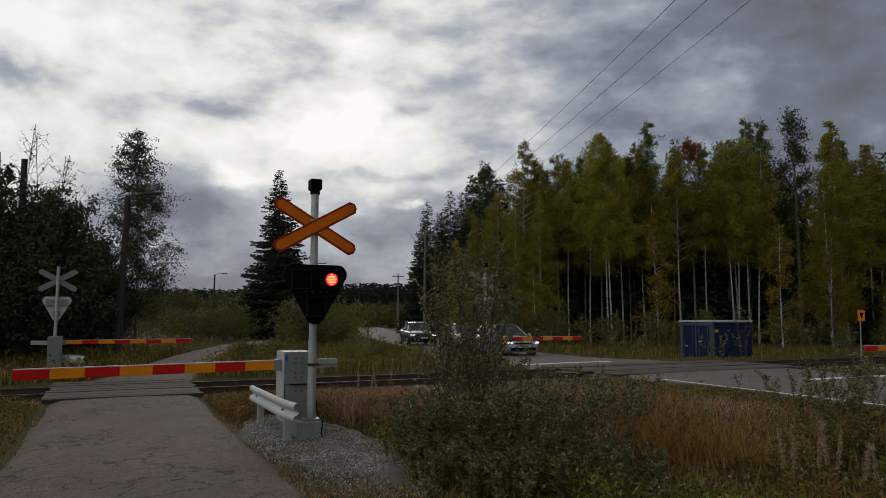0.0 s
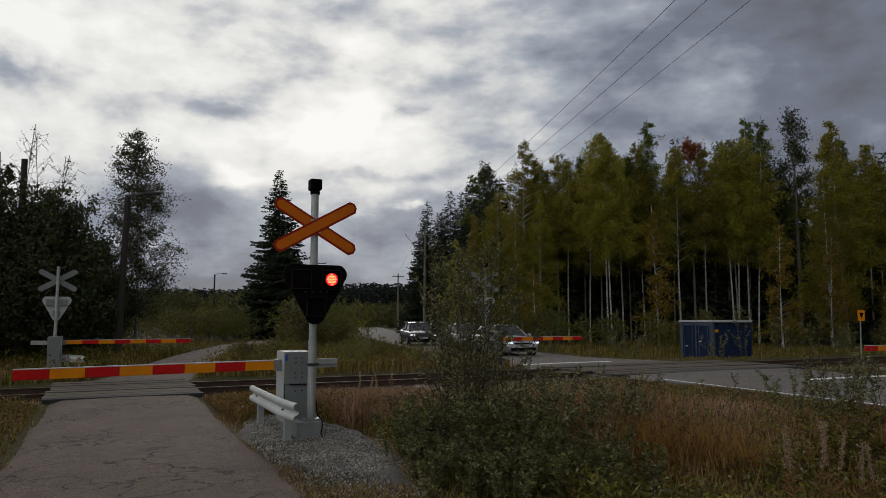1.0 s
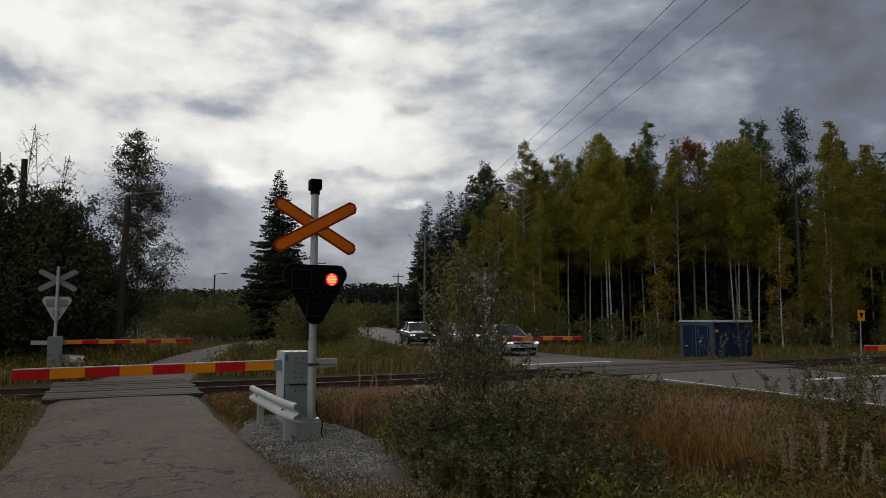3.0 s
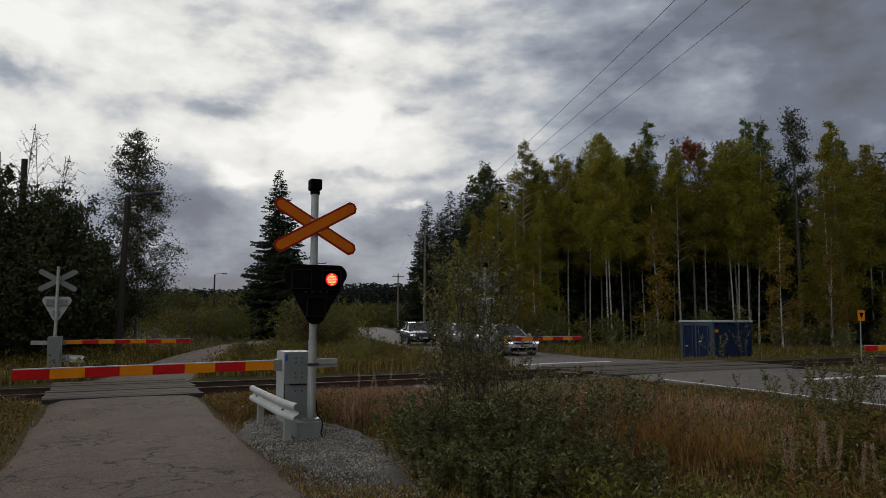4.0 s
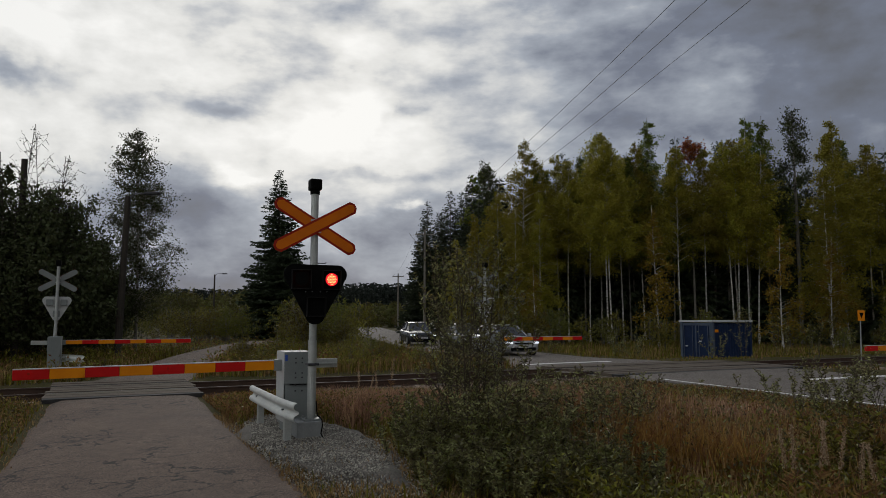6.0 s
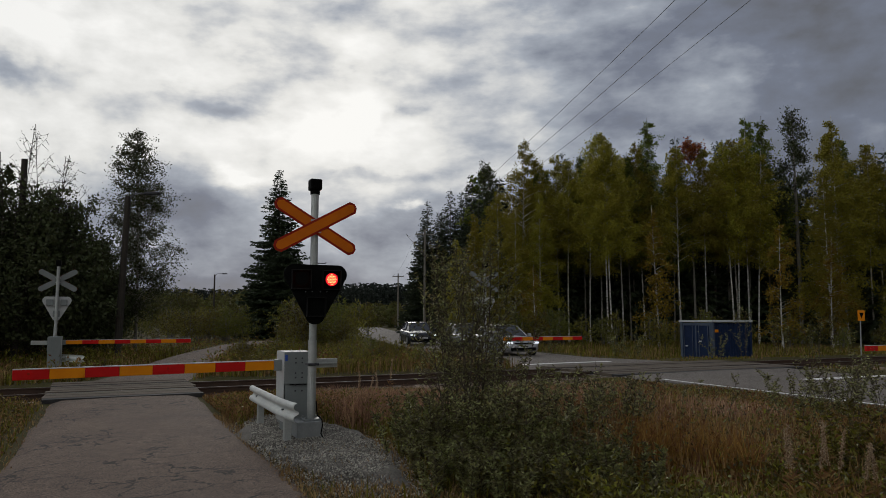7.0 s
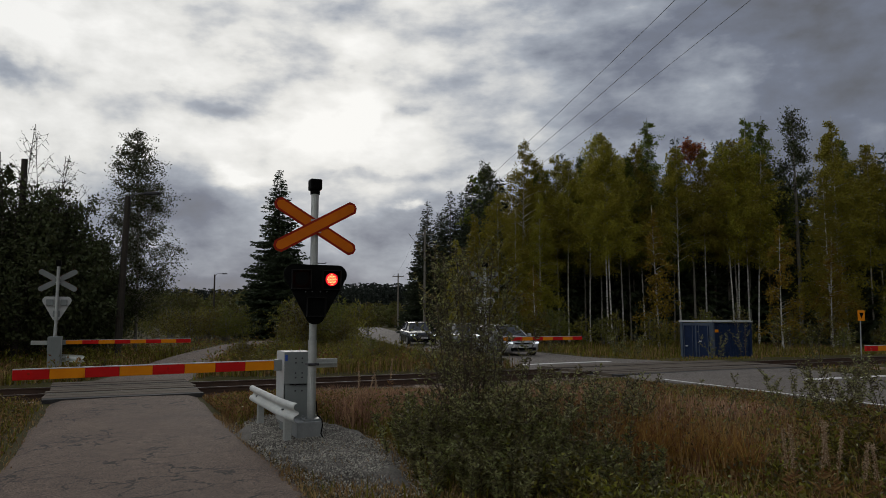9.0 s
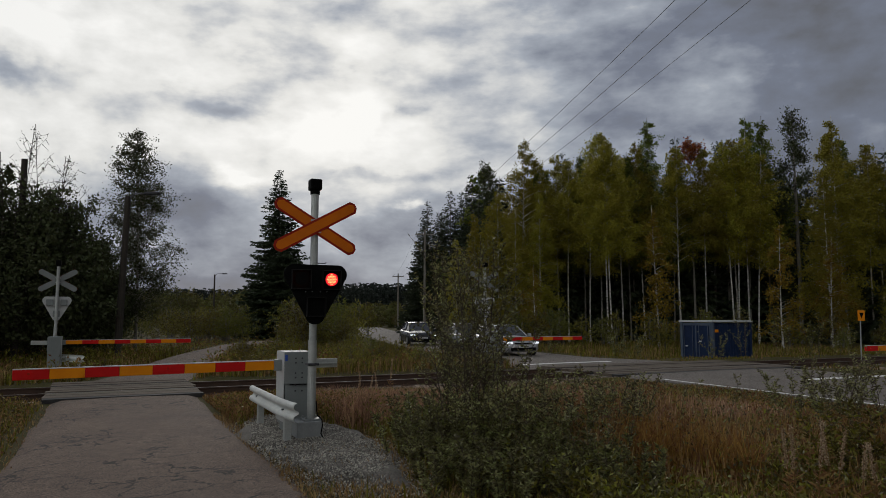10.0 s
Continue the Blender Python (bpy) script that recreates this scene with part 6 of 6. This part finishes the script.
def willow(a, b, height, stems, leaves, seed, label, leafmat="willowleaf", spread=0.35, amp=1.0, length=0.05, twigs=7, bare=0.2, pace=0.7):
    rng = np.random.default_rng(seed)
    ob = thing("willow_bush", site(a, b, float(ground_z(a, b)) - 0.02), label, "bush", "willow bushes on the verge")
    for i in range(stems):
        w = 360 * i / stems + rng.uniform(-25, 25)
        r = spread * rng.uniform(0.1, 0.8)
        tilt = rng.uniform(2, 13) if height < 1.4 else rng.uniform(0.5, 6)
        m = pose(r * math.cos(radians(w)), r * math.sin(radians(w)), 0, 0, tilt, w)
        st = stem_piece("stem", ob, rng, m, height * (rng.uniform(0.62, 1.05) if height < 1.4 else rng.uniform(0.8, 1.04)), leaves, length * 1.1, length * 0.36, M[leafmat], rng.uniform(0.05, 0.22) if height < 1.9 else rng.uniform(0.01, 0.1), twigs, bare)
        SWAY.append((st, m, amp * rng.uniform(0.6, 1.3), rng.uniform(0, 6.3) if pace > 0.2 else rng.uniform(3.6, 4.4), pace * rng.uniform(0.75, 1.25)))
    return ob


# the tall willow between signal and cars
willow(4.02, 7.95, 2.55, 9, 420, 201, "tall thin willow with small grey-green leaves", spread=0.5, amp=0.9, bare=0.14, twigs=13)
willow(4.4, 7.6, 1.65, 5, 150, 202, "bushy willow with grey-green leaves", spread=0.5, amp=0.8)
willow(4.22, 7.95, 2.6, 9, 430, 203, "tall upright willow with pale grey-green leaves", spread=0.4, amp=0.9, bare=0.14, twigs=13)
willow(3.85, 7.7, 2.1, 4, 170, 204, "tall willow with yellowing leaves", spread=0.4, amp=0.9, bare=0.15, twigs=11)
for i, (a, b, h, n) in enumerate(((3.6, 7.0, 0.85, 9), (4.4, 6.6, 0.8, 9), (5.0, 7.3, 1.15, 9), (3.6, 8.0, 0.75, 7), (6.0, 7.4, 1.05, 9), (4.9, 8.6, 0.85, 7), (4.2, 5.9, 0.55, 8), (3.5, 6.1, 0.5, 7), (5.9, 9.0, 0.95, 7), (6.9, 8.6, 0.85, 6), (4.3, 9.4, 0.6, 6))):
    willow(a, b, h, n + 3, 260, 210 + i, "low dense willow bush with grey-green leaves", spread=0.5, amp=0.7, twigs=9, bare=0.05, length=0.046)
for i, (a, b, h, n) in enumerate(((7.6, 5.4, 0.75, 7), (8.3, 4.9, 0.7, 7), (9.4, 5.4, 0.7, 7), (10.4, 6.1, 0.8, 7), (7.2, 5.0, 0.45, 7), (8.9, 4.4, 0.5, 7), (10.0, 5.0, 0.6, 7))):
    willow(a, b, h, n, 120, 240 + i, "low green herb bush on the verge", "herbleaf", spread=0.45, amp=0.8, twigs=6, bare=0.05, length=0.07)
for i, (a, b, h, n) in enumerate(((8.6, 6.8, 1.12, 3), (9.2, 7.2, 1.15, 4), (9.7, 6.5, 1.12, 4), (10.4, 7.4, 1.15, 4), (10.9, 6.9, 1.2, 4), (9.9, 8.0, 1.1, 4), (11.2, 8.0, 1.15, 3), (8.9, 6.4, 1.08, 4), (9.5, 6.9, 1.12, 4), (10.0, 7.1, 1.15, 4), (10.7, 7.8, 1.15, 4), (10.3, 6.4, 1.1, 4), (11.4, 7.3, 1.2, 4))):
    willow(a, b, h, n, 120, 400 + i, "slender leafy willow shoots that stand above the grass", "willowleaf", spread=0.3, amp=4.2, twigs=3, bare=0.4, length=0.046)


for i, (a, b, h, n) in enumerate(((5.5, 7.35, 1.2, 3), (5.62, 7.2, 1.05, 2), (6.37, 6.93, 1.1, 2), (7.2, 6.9, 1.05, 2), (5.0, 6.1, 0.95, 3))):
    willow(a, b, h, n, 80, 440 + i, "dark leafy willow shoots above the rusty grass", "willowleaf", spread=0.2, amp=2.0, twigs=3, bare=0.3, length=0.05)
for i, (a, b, h, n) in enumerate(((3.9, 6.4, 0.8, 12), (3.75, 5.6, 0.55, 10), (4.5, 5.3, 0.6, 10), (4.0, 7.1, 0.9, 12), (3.35, 7.3, 0.55, 10), (3.2, 6.6, 0.5, 10), (3.4, 7.9, 0.6, 9), (3.05, 6.0, 0.4, 9), (3.35, 5.6, 0.45, 9))):
    willow(a, b, h, n, 300, 450 + i, "dense dark willow bush at the gravel edge", spread=0.45, amp=0.6, twigs=9, bare=0.03, length=0.045)


def fireweed(a, b, height, seed):
    rng = np.random.default_rng(seed)
    ob = thing("fireweed", site(a, b, float(ground_z(a, b)) - 0.02), "withered fireweed stalk with a white fluffy seed head", "herb", "fireweed stalks")
    m = pose(0, 0, 0, 0, rng.uniform(2, 9), rng.uniform(0, 360))
    v, f = tubes([([(0, 0, 0), (0.01, 0, height * 0.6), (0.03, 0, height)], [0.006, 0.004, 0.002])], 5)
    st = rawpart("stalk", v, f, M["rustgrass"], ob)
    st.matrix_basis = m
    n = 320
    t = rng.uniform(0.6, 1.0, n)
    c = np.stack([0.03 * t, np.zeros(n), t * height], -1) + rng.normal(0, 0.006, (n, 3)) * (1.4 - t)[:, None] * 1.8
    quads("seed_head", cards(rng, c, rng.normal(0, 1, (n, 3)), 0.021, 0.008), M["fluff"], st, "white fluffy seed head")
    c = np.stack([0.01 * t, np.zeros(n), (t - 0.55) * height * 1.2], -1)[:50]
    w = rng.uniform(0, 6.3, 50)
    quads("leaves", cards(rng, c, np.stack([np.cos(w), np.sin(w), np.full(50, 0.5)], -1), 0.09, 0.016), M["rustgrass"], st)
    SWAY.append((st, m, 2.4 * rng.uniform(0.7, 1.2), rng.uniform(0, 6.3), rng.uniform(0.5, 0.8)))


for i, (a, b, h) in enumerate(((5.2, 4.15, 0.86), (5.26, 4.25, 0.8), (5.36, 4.1, 0.9), (5.5, 4.03, 0.9), (5.56, 4.1, 0.82), (5.67, 3.94, 0.74), (5.83, 3.86, 0.7))):
    fireweed(a, b, h, 300 + i)
for i, (a, b, h) in enumerate(((4.3, 12.6, 0.72), (4.5, 12.7, 0.62), (4.62, 12.4, 0.7), (4.95, 12.8, 0.95), (-1.6, 13.0, 0.6))):
    fireweed(a, b, h, 320 + i)
for i, (a, b, h, amp, pace) in enumerate(((18.7, 27.6, 1.4, 0.6, 0.5), (20.8, 24.4, 1.2, 0.6, 0.5), (23.3, 20.8, 2.3, 6.0, 0.11), (25.2, 20.5, 2.0, 4.0, 0.13), (26.6, 20.0, 1.8, 4.0, 0.12), (27.8, 19.6, 1.6, 3.0, 0.13), (21.6, 26.5, 1.0, 0.6, 0.5), (24.2, 23, 1.3, 1.0, 0.4))):
    willow(a, b, h, 4 if amp > 2 else 6, 70, 280 + i, "tall swaying grey-green shoots before the forest" if amp > 2 else "tall leafy herb clump before the forest", "willowleaf", spread=0.4, amp=amp, twigs=4, bare=0.1, length=0.085, pace=pace)


# ---- what moves ----
def motions():
    # lamps that flash once a second, each disc turning in its seat
    for piv, at, lit_first, late in FLIPS:
        rows = [(0.0, 0.0 if lit_first else 180.0)]
        for k in range(10):
            on = k + (0.4 if late else 0.3)
            for t0, up in ((on, True), (k + 0.7, False)):
                lo, hi = (180.0, 0.0) if up != lit_first else (0.0, 180.0)
                rows += [(t0 + 0.03 + i / 75, lo + (hi - lo) * i / 3) for i in range(4)]
        rows.append((10.0, rows[-1][1]))
        base = Matrix.Translation(at)
        walk(piv, [(t, base @ pose(0, 0, 0, 0, 0, ang)) for t, ang in rows])
    # stems sway in the wind
    for ob, m, amp, ph, speed in SWAY:
        rows = []
        for i in range(26):
            t = i * 0.4
            gust = 0.65 + 0.35 * math.sin(0.9 * t + ph * 0.5)
            s = amp * gust * math.sin(2 * math.pi * speed * t + ph)
            u = amp * 0.5 * math.sin(2 * math.pi * speed * 0.73 * t + 2 * ph)
            rows.append((t, Matrix.Translation(m.translation) @ pose(0, 0, 0, u, s, 0) @ m.to_3x3().to_4x4()))
        walk(ob, rows)


motions()
